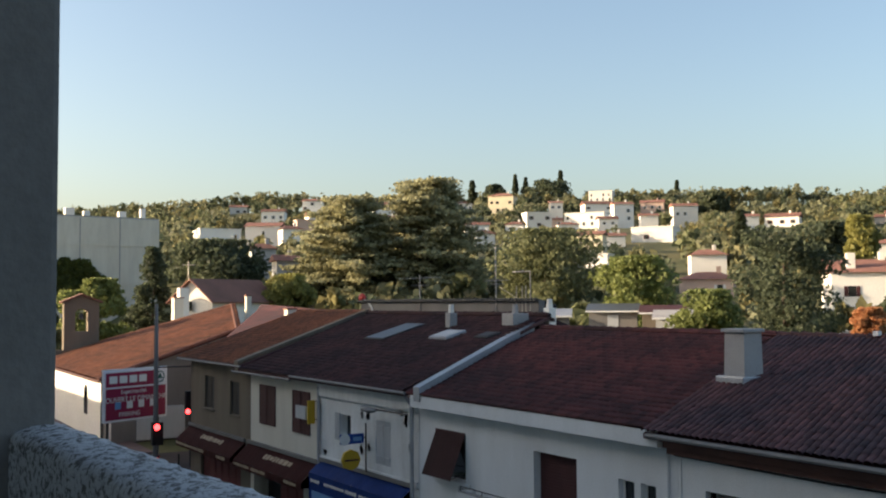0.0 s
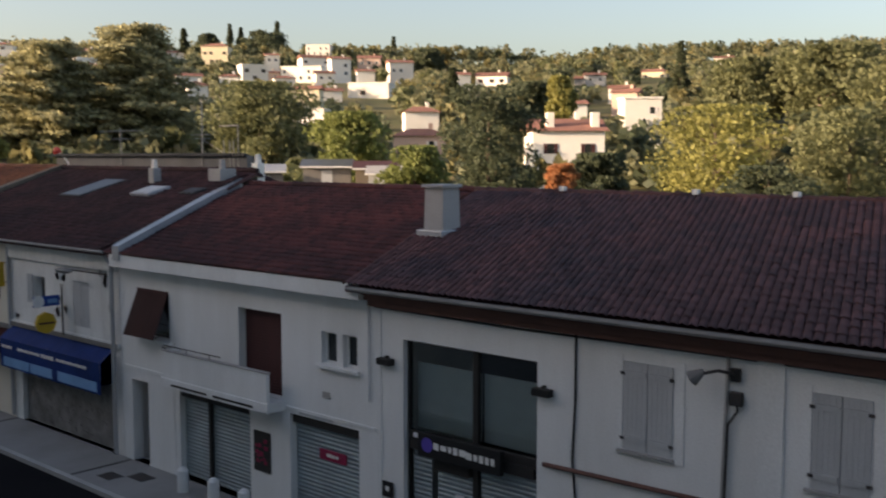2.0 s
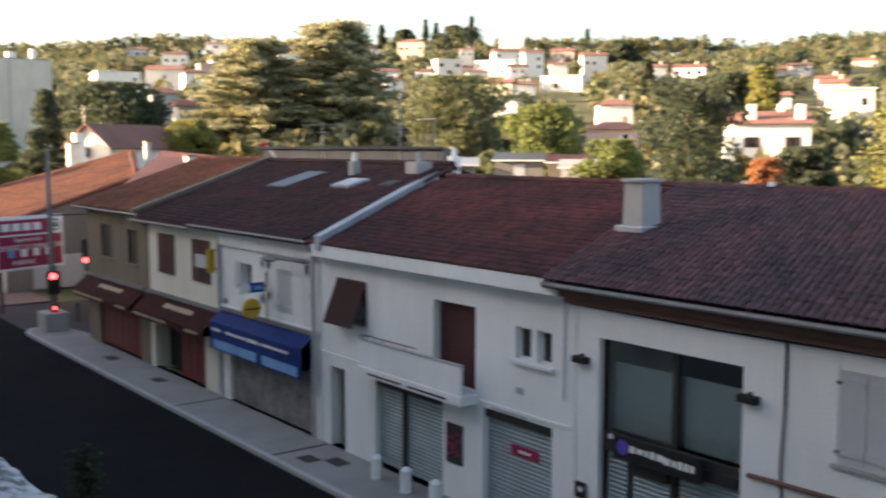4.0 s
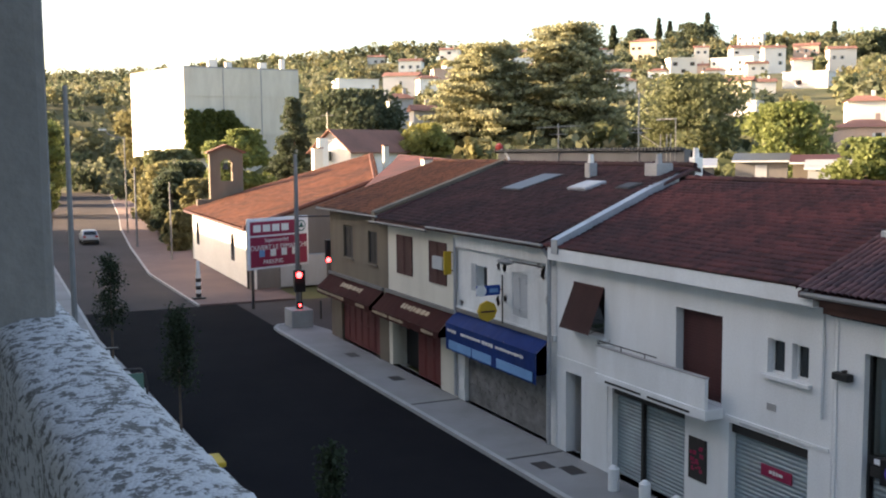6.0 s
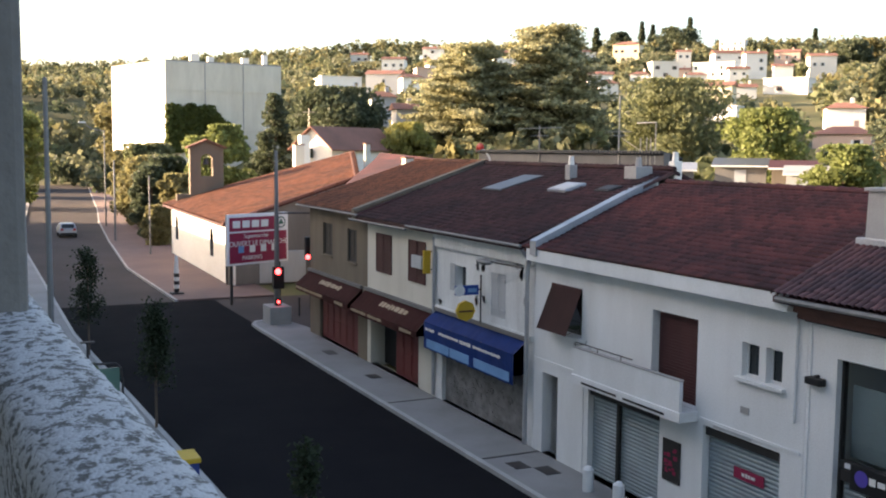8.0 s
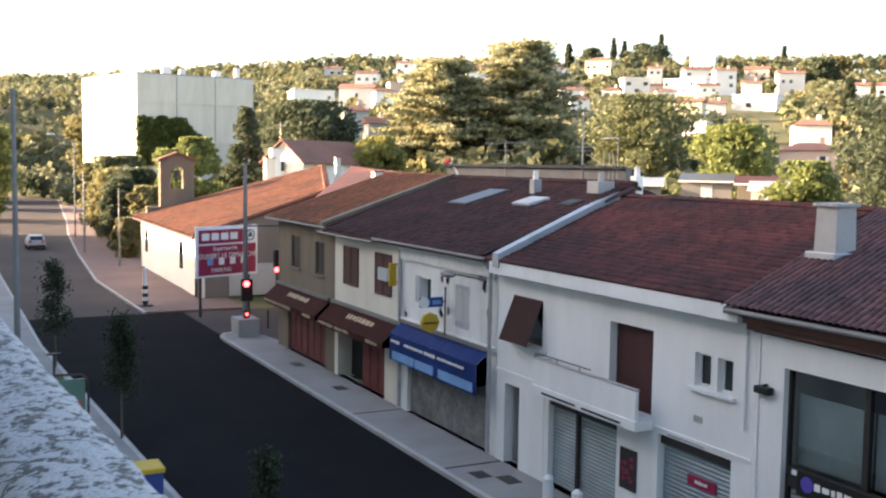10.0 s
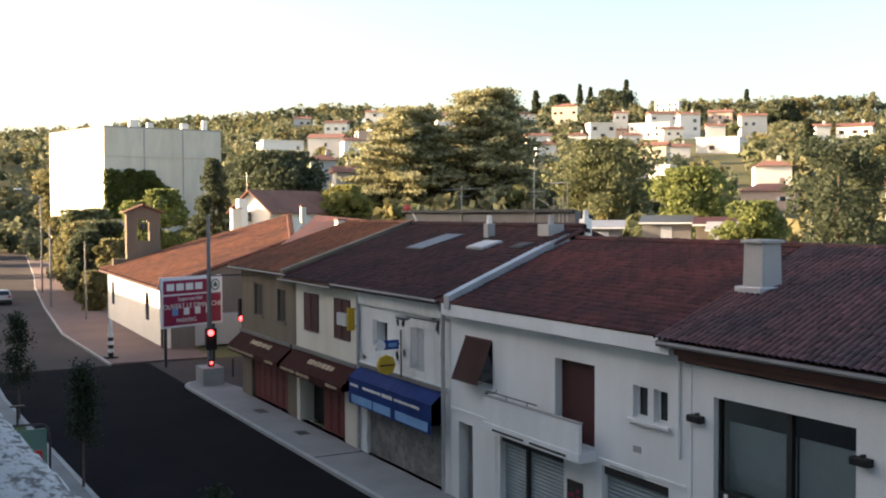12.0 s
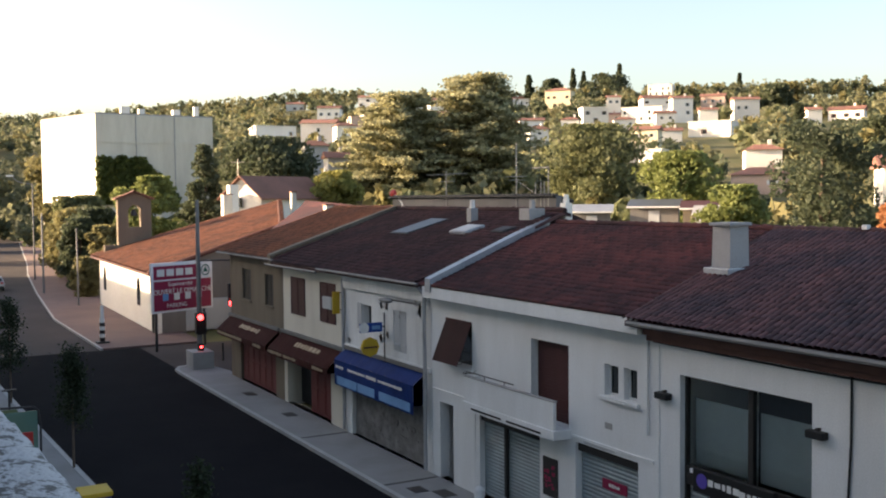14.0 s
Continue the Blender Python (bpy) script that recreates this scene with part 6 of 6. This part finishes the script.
# poles and lamps along the street
def mast(x, y, h, r, label, arm=None):
    t = thing("street_lamp" if arm else "utility_pole", label, "street lamp" if arm else "pole", "street poles", at=(x, y, 0))
    part("mast", tubes(((0, 0, -0.1), (0, 0, h), r, r * 0.7)), M["pole_grey"], t)
    if arm:
        pts = [(0, 0, h)] + [(arm * 0.0, -arm * math.sin(a) * 1.0, h + abs(arm) * (0.5 - 0.5 * math.cos(a * 1.0))) for a in np.linspace(0.4, 1.5, 5)]
        part("arm", path_tube(pts, r * 0.6), M["pole_grey"], t)
        e = pts[-1]
        part("lantern", boxes((e[0] - 0.15, e[0] + 0.15, e[1] - 0.7, e[1] + 0.1, e[2] - 0.12, e[2] + 0.05), bevel=0.03), M["letter"], t)


mast(-46.8, 4.25, 12.3, 0.13, "tall dark utility pole on the near pavement")
mast(-95.1, 16.3, 7.0, 0.09, "thin pole beside the far pavement")
mast(-130.0, 16.9, 11.5, 0.10, "curved street lamp down the road", 2.2)
mast(-150.0, 8.3, 9.5, 0.10, "curved street lamp down the road", 2.0)
mast(-110.0, 15.3, 8.2, 0.12, "utility pole by the road bend")

# parked car down the road
car = thing("car", "silver hatchback car stopped on the road", "car", at=(-118.0, 11.3, -0.118), rz=0)
bm = bmesh.new()
prof = [(-2.0, 0.35), (-2.05, 0.8), (-1.95, 1.0), (-1.1, 1.05), (-0.5, 1.5), (1.2, 1.52), (1.9, 1.05), (2.0, 0.9), (2.0, 0.35)]
va = [bm.verts.new((a, -0.86 if b < 1.2 else -0.68, b)) for a, b in prof]
vb = [bm.verts.new((a, 0.86 if b < 1.2 else 0.68, b)) for a, b in prof]
bm.faces.new(va)
bm.faces.new(vb[::-1])
for i in range(len(prof)):
    j = (i + 1) % len(prof)
    bm.faces.new((va[j], va[i], vb[i], vb[j]))
bmesh.ops.recalc_face_normals(bm, faces=bm.faces)
bmesh.ops.bevel(bm, geom=bm.edges[:], offset=0.06, segments=2, affect="EDGES")
part("body", bm, M["car_paint"], car)
part("rear_window", boxes((1.42, 1.5, -0.6, 0.6, 1.1, 1.42)), M["glass_dark"], car)
bm = bmesh.new()
f = bm.faces.new([bm.verts.new(p) for p in ((1.26, -0.6, 1.47), (1.26, 0.6, 1.47), (1.93, 0.66, 1.07), (1.93, -0.66, 1.07))])
bmesh.ops.solidify(bm, geom=[f], thickness=-0.03)
part("rear_screen", bm, M["glass_dark"], car)
for s in (-1, 1):
    part("tail_light", boxes((1.9, 2.03, s * 0.62 - 0.14, s * 0.62 + 0.14, 0.78, 1.0), bevel=0.02), M["red_plastic"], car)
    for x in (-1.25, 1.25):
        wheel = part("wheel", tubes(((x, s * 0.70, 0.32), (x, s * 0.88, 0.32), 0.32), seg=18), M["black"], car)
part("bumper", boxes((1.98, 2.08, -0.8, 0.8, 0.32, 0.55), bevel=0.03), M["dark_paint"], car)

# bus shelter and bins beneath the balcony
sh = thing("bus_stop", "bus stop with red panel, pale glass and curved hoop", "bus stop", at=(-37.2, 5.0, 0))
part("hoop", path_tube([(0, 0.74, 0), (0, 0.76, 1.6), (0, 0.70, 2.05), (0, 0.55, 2.2), (0, -0.9, 2.25)], 0.04), M["iron"], sh)
part("glass_panel", boxes((-0.03, -0.01, -0.8, 0.66, 0.15, 2.05)), M["green_glass"], sh)
rp = part("red_panel", boxes((1.3, 1.38, -0.9, 0.35, 0.6, 1.6), bevel=0.01), M["red_plastic"], sh)
part("white_mark", boxes((1.381, 1.386, -0.5, 0.15, 1.25, 1.33)), M["letter"], rp)
part("leg", tubes(((1.34, -0.7, 0), (1.34, -0.7, 0.62), 0.03)), M["iron"], sh)
part("leg", tubes(((1.34, 0.2, 0), (1.34, 0.2, 0.62), 0.03)), M["iron"], sh)
pln = thing("planter_bed", "low concrete planting bed with short grass on the pavement", "planter", at=(-45.2, 5.2, 0))
part("edging", boxes((-1.4, 1.4, -0.85, 0.85, -0.01, 0.36), bevel=0.03), M["concrete"], pln)
part("grass_top", boxes((-1.28, 1.28, -0.73, 0.73, 0.362, 0.40), bevel=0.015), M["lawn"], pln, "dark green grass")
pst = thing("pavement_post", "short dark steel post with a flat top at the kerb", "bollard", at=(-48.6, 5.85, 0))
part("shaft", tubes(((0, 0, 0), (0, 0, 0.86), 0.05), seg=10), M["iron"], pst)
part("top_plate", boxes((-0.16, 0.16, -0.3, 0.3, 0.862, 0.92), bevel=0.02), M["iron"], pst)
bn_ = thing("recycling_bin", "blue wheeled bin with a yellow lid", "bin", at=(-30.0, 6.3, 0))
bm = bmesh.new()
prism(bm, [(-0.45, -0.4, 0.8), (0.45, -0.4, 0.8), (0.45, 0.4, 0.8), (-0.45, 0.4, 0.8)], 0.8)
part("body", bm, M["blue_plastic"], bn_)
part("lid", boxes((-0.5, 0.5, -0.45, 0.45, 0.802, 0.95), bevel=0.04), M["yellow"], bn_)


# ---- fittings on the shop fronts and roofs ----
def wall_lamp(x, z, reach, out, label):
    """A street lantern on a bracket arm along the wall."""
    t = thing("wall_lantern", label, "street lamp", "wall lanterns")
    part("wall_box", boxes((x - 0.09, x + 0.09, FY - 0.12, FY - 0.005, z - 0.14, z + 0.1), bevel=0.02), M["black"], t)
    part("arm", path_tube([(x, FY - 0.1, z), (x - reach * 0.5, FY - 0.1 - out * 0.6, z + 0.06), (x - reach, FY - 0.1 - out, z)], 0.03), M["iron"], t)
    bm = bmesh.new()
    tube(bm, (x - reach, FY - 0.1 - out, z + 0.04), (x - reach - 0.2, FY - 0.13 - out, z - 0.11), 0.05, 0.15, 12)
    part("shade", bm, M["pole_grey"], t)
    return t


wall_lamp(-9.0, 5.62, 0.45, 0.3, "grey bell-shaped lantern on a wall bracket")
bm = path_tube([(-9.15, FY - 0.05, 5.9), (-9.2, FY - 0.05, 4.0), (-9.3, FY - 0.05, 0.1)], 0.035)
part("service_pipe", bm, M["concrete"], opt)
part("cable", path_tube([(-8.98, FY - 0.06, 5.3), (-8.95, FY - 0.07, 4.95), (-9.12, FY - 0.08, 4.7), (-9.15, FY - 0.08, 3.4), (-9.22, FY - 0.08, 0.2)], 0.022), M["black"], opt)
part("junction_box", boxes((-9.1, -8.86, FY - 0.12, FY - 0.004, 5.05, 5.3), bevel=0.02), M["iron"], opt)
part("cable", path_tube([(-18.1, FY - 0.03, 5.9), (-14.0, FY - 0.03, 5.86), (-9.0, FY - 0.03, 5.9), (5.9, FY - 0.03, 5.87)], 0.022), M["black"], opt)
for x, z in ((-17.68, 4.66), (-13.16, 4.64)):
    f = thing("spot_fixture", "small black spotlight fixed beside the shop window", "lamp", "spotlights")
    part("body", boxes((x - 0.22, x + 0.22, FY - 0.2, FY - 0.01, z - 0.08, z + 0.08), bevel=0.025), M["black"], f)
    part("bracket", boxes((x - 0.03, x + 0.03, FY - 0.12, FY - 0.002, z + 0.081, z + 0.13)), M["iron"], f)
pl = tagged(part("wall_plate", boxes((-17.86, -17.5, FY - 0.06, FY - 0.035, 1.4, 1.78), bevel=0.01), M["black"]), "small black square plate with pale mark on the wall", "sign")
part("mark", boxes((-17.74, -17.62, FY - 0.066, FY - 0.061, 1.55, 1.67)), M["letter"], pl)

lamp = thing("wall_lantern", "long grey street lantern on a horizontal arm", "street lamp", "wall lanterns")
part("arm", tubes(((-29.7, 17.0, 5.78), (-31.4, 16.75, 5.82), 0.03)), M["iron"], lamp)
bm = bmesh.new()
bmesh.ops.create_uvsphere(bm, u_segments=12, v_segments=8, radius=0.5, matrix=Matrix.Translation((-31.8, 16.7, 5.78)) @ Matrix.Diagonal((1.0, 0.34, 0.2, 1)))
part("lantern", bm, M["pole_grey"], lamp)

ys = thing("vertical_sign", "narrow yellow vertical shop sign projecting from the wall", "sign")
part("panel", boxes((-37.25, -37.15, 16.92, 17.22, 4.75, 5.65), bevel=0.02), M["yellow"], ys)
part("bracket", tubes(((-37.2, 17.2, 5.6), (-37.2, 17.3, 5.6), 0.02), ((-37.2, 17.2, 4.9), (-37.2, 17.3, 4.9), 0.02)), M["iron"], ys)
ac = thing("meter_box", "pale square box sign fixed over the shutter", "sign")
part("panel", boxes((-38.7, -37.75, 17.08, 17.22, 4.85, 5.35), bevel=0.02), M["grey_paint"], ac)
ps = thing("projecting_sign", "dark blue projecting sign with a pale oval above a yellow diamond", "sign")
part("panel", boxes((-32.9, -32.8, 16.15, 17.05, 4.52, 4.86), bevel=0.02), M["blue_cloth"], ps)
bm = bmesh.new()
bmesh.ops.create_circle(bm, cap_ends=True, segments=18, radius=0.2, matrix=Matrix.Translation((-32.78, 16.3, 4.69)) @ Matrix.Rotation(radians(90), 4, "Y"))
bmesh.ops.solidify(bm, geom=bm.faces[:], thickness=0.02)
part("pale_oval", bm, M["letter"], ps)
part("pale_bar", boxes((-32.79, -32.775, 16.62, 16.95, 4.62, 4.76)), M["light_blue"], ps)
bm = bmesh.new()
tube(bm, (-32.9, 16.55, 3.98), (-32.78, 16.55, 3.98), 0.36, seg=8)
yp = part("yellow_panel", bm, M["yellow"], ps)
part("dark_bar", boxes((-32.777, -32.765, 16.28, 16.82, 3.94, 4.0)), M["brown_paint"], yp)
part("post", tubes(((-32.85, 17.15, 3.5), (-32.85, 17.15, 5.2), 0.03), ((-32.85, 17.15, 4.7), (-32.85, 17.0, 4.7), 0.025)), M["iron"], ps)
part("downpipe", tubes(((-36.8, 17.2, 6.2), (-36.8, 17.2, 0.1), 0.07)), M["zinc"], chem)
rng = random.Random(31)
for i in range(16):
    x, z = rng.uniform(-36.5, -29.9), rng.choice((rng.uniform(3.7, 4.4), rng.uniform(5.4, 5.8), rng.uniform(4.2, 5.5)))
    if -35.3 < x < -34.1 or -32.6 < x < -31.1:
        continue
    bm = bmesh.new()
    n = 9
    vs = [bm.verts.new((x + math.cos(6.283 * k / n) * rng.uniform(0.06, 0.2), FY - 0.012, z + math.sin(6.283 * k / n) * rng.uniform(0.06, 0.25))) for k in range(n)]
    f = bm.faces.new(vs)
    bmesh.ops.solidify(bm, geom=[f], thickness=0.006)
    part("flaked_patch", bm, M["house_grey"], chem)
part("board", boxes((-36.6, -36.1, FY - 0.05, FY - 0.01, 1.4, 2.1)), M["letter"], chem)
part("board", boxes((-36.6, -36.15, FY - 0.05, FY - 0.01, 0.4, 0.85)), M["letter"], chem)


def on_roof(x, y, dz=0.0):
    return 6.55 + 0.279 * (y - 16.85) + dz


tilt = math.atan(0.279)


def roof_box(name, label, cat, x, y, w, l, h, mat, frame_mat):
    t = thing(name, label, cat, "roof lights", at=(x, y, on_roof(x, y)))
    m = Matrix.Rotation(tilt, 4, "X")
    bm = boxes((-w / 2, w / 2, -l / 2, l / 2, -0.05, h), bevel=0.02)
    bmesh.ops.transform(bm, matrix=m, verts=bm.verts)
    part("frame", bm, frame_mat, t)
    bm = boxes((-w / 2 + 0.08, w / 2 - 0.08, -l / 2 + 0.08, l / 2 - 0.08, h + 0.002, h + 0.02))
    bmesh.ops.transform(bm, matrix=m, verts=bm.verts)
    part("pane", bm, mat, t)


roof_box("roof_window", "long dark glazed roof window among old tiles", "roof window", -40.0, 22.4, 1.7, 2.3, 0.06, M["slate_pane"], M["dark_paint"])
# the hatch's pale grey pane is a painted sky reflection
roof_box("roof_window", "opened roof hatch with the sky's reflection painted as a pale pane", "roof window", -35.4, 22.2, 1.3, 1.0, 0.12, M["grey_paint"], M["zinc"])
roof_box("roof_window", "small dark roof window near the party wall", "roof window", -32.9, 22.4, 0.9, 0.7, 0.08, M["dark_paint"], M["dark_paint"])
for x, y, w, z0, z1, mat, lab in ((-37.0, 23.4, 0.36, 8.0, 8.95, "concrete", "slim rendered flue behind the roof hatch"), (-33.3, 24.0, 0.75, 7.8, 8.95, "concrete", "broad dark chimney block on the party wall"),
                                  (-32.9, 25.4, 0.36, 8.0, 9.15, "house_white", "small white chimney with a pot")):
    c = thing("chimney", lab, "chimney", "small chimneys")
    part("shaft", boxes((x - w / 2, x + w / 2, y - w / 2, y + w / 2, z0, z1), bevel=0.02), M[mat], c)
    part("pot", tubes(((x, y, z1), (x, y, z1 + 0.35), 0.13, 0.1)), M["concrete"] if w > 0.6 else M["house_white"], c)
for x in (-17.78, -13.64, -10.99, -8.0):
    tagged(part("ridge_clip", boxes((x - 0.08, x + 0.08, 24.34, 24.5, 8.44, 8.57), bevel=0.01), M["letter"]), "small white mortar block on the roof ridge", "roof fitting", "ridge blocks")


def aerial(x, y, z0, z1, rods, label):
    """A television aerial: mast, booms and cross rods; rods of (height, boom half length, how many)."""
    t = thing("aerial", label, "aerial", "roof aerials", at=(x, y, z0))
    h = z1 - z0
    part("mast", tubes(((0, 0, -0.6), (0, 0, h), 0.035, 0.03)), M["aerial"], t)
    for z, half, n in rods:
        b = part("boom", tubes(((-half, 0.15, z), (half, -0.15, z), 0.018)), M["aerial"], t)
        for k in range(n):
            u = -half + 2 * half * k / max(1, n - 1)
            part("rod", tubes(((u, -0.35 - 0.15 * u / half, z), (u, 0.35 - 0.15 * u / half, z), 0.009)), M["aerial"], b)


aerial(-36.5, 25.35, 9.0, 11.75, [(1.3, 0.6, 5), (1.15, 0.35, 3)], "tall television aerial mast on the rear roof")
aerial(-42.8, 25.35, 9.0, 10.7, [(1.55, 1.7, 12), (1.2, 0.5, 4)], "long comb-shaped television aerial above the grey wall")
rk = thing("aerial_rack", "rusty frame of four upright aerial poles", "aerial", at=(-34.6, 25.4, 8.7))
for x in (-0.5, -0.1, 0.15, 0.45):
    part("upright", tubes(((x, 0, -0.6), (x, 0, 1.35 if x < 0.2 else 1.95), 0.025)), M["aerial"], rk)
part("top_bar", tubes(((-0.75, 0, 1.93), (0.48, 0, 1.93), 0.03)), M["aerial"], rk)
part("cross_bar", tubes(((-0.1, 0, 0.75), (0.45, 0, 0.75), 0.022)), M["aerial"], rk)
part("guy_wire", tubes(((-1.9, 0, 1.4), (-0.5, 0, 0.85), 0.012)), M["aerial"], rk)
dsh = thing("dish", "round red dish on a bent pale pipe", "aerial", at=(-48.3, 25.4, 8.9))
part("pipe", path_tube([(0.75, 0, -0.3), (0.6, 0, 0.2), (0.2, 0, 0.5), (-0.3, 0, 0.65)], 0.06), M["letter"], dsh)
bm = bmesh.new()
bmesh.ops.create_uvsphere(bm, u_segments=12, v_segments=8, radius=0.34, matrix=Matrix.Translation((-0.5, 0, 0.75)) @ Matrix.Diagonal((0.9, 0.5, 0.7, 1)))
part("bowl", bm, M["red_plastic"], dsh)
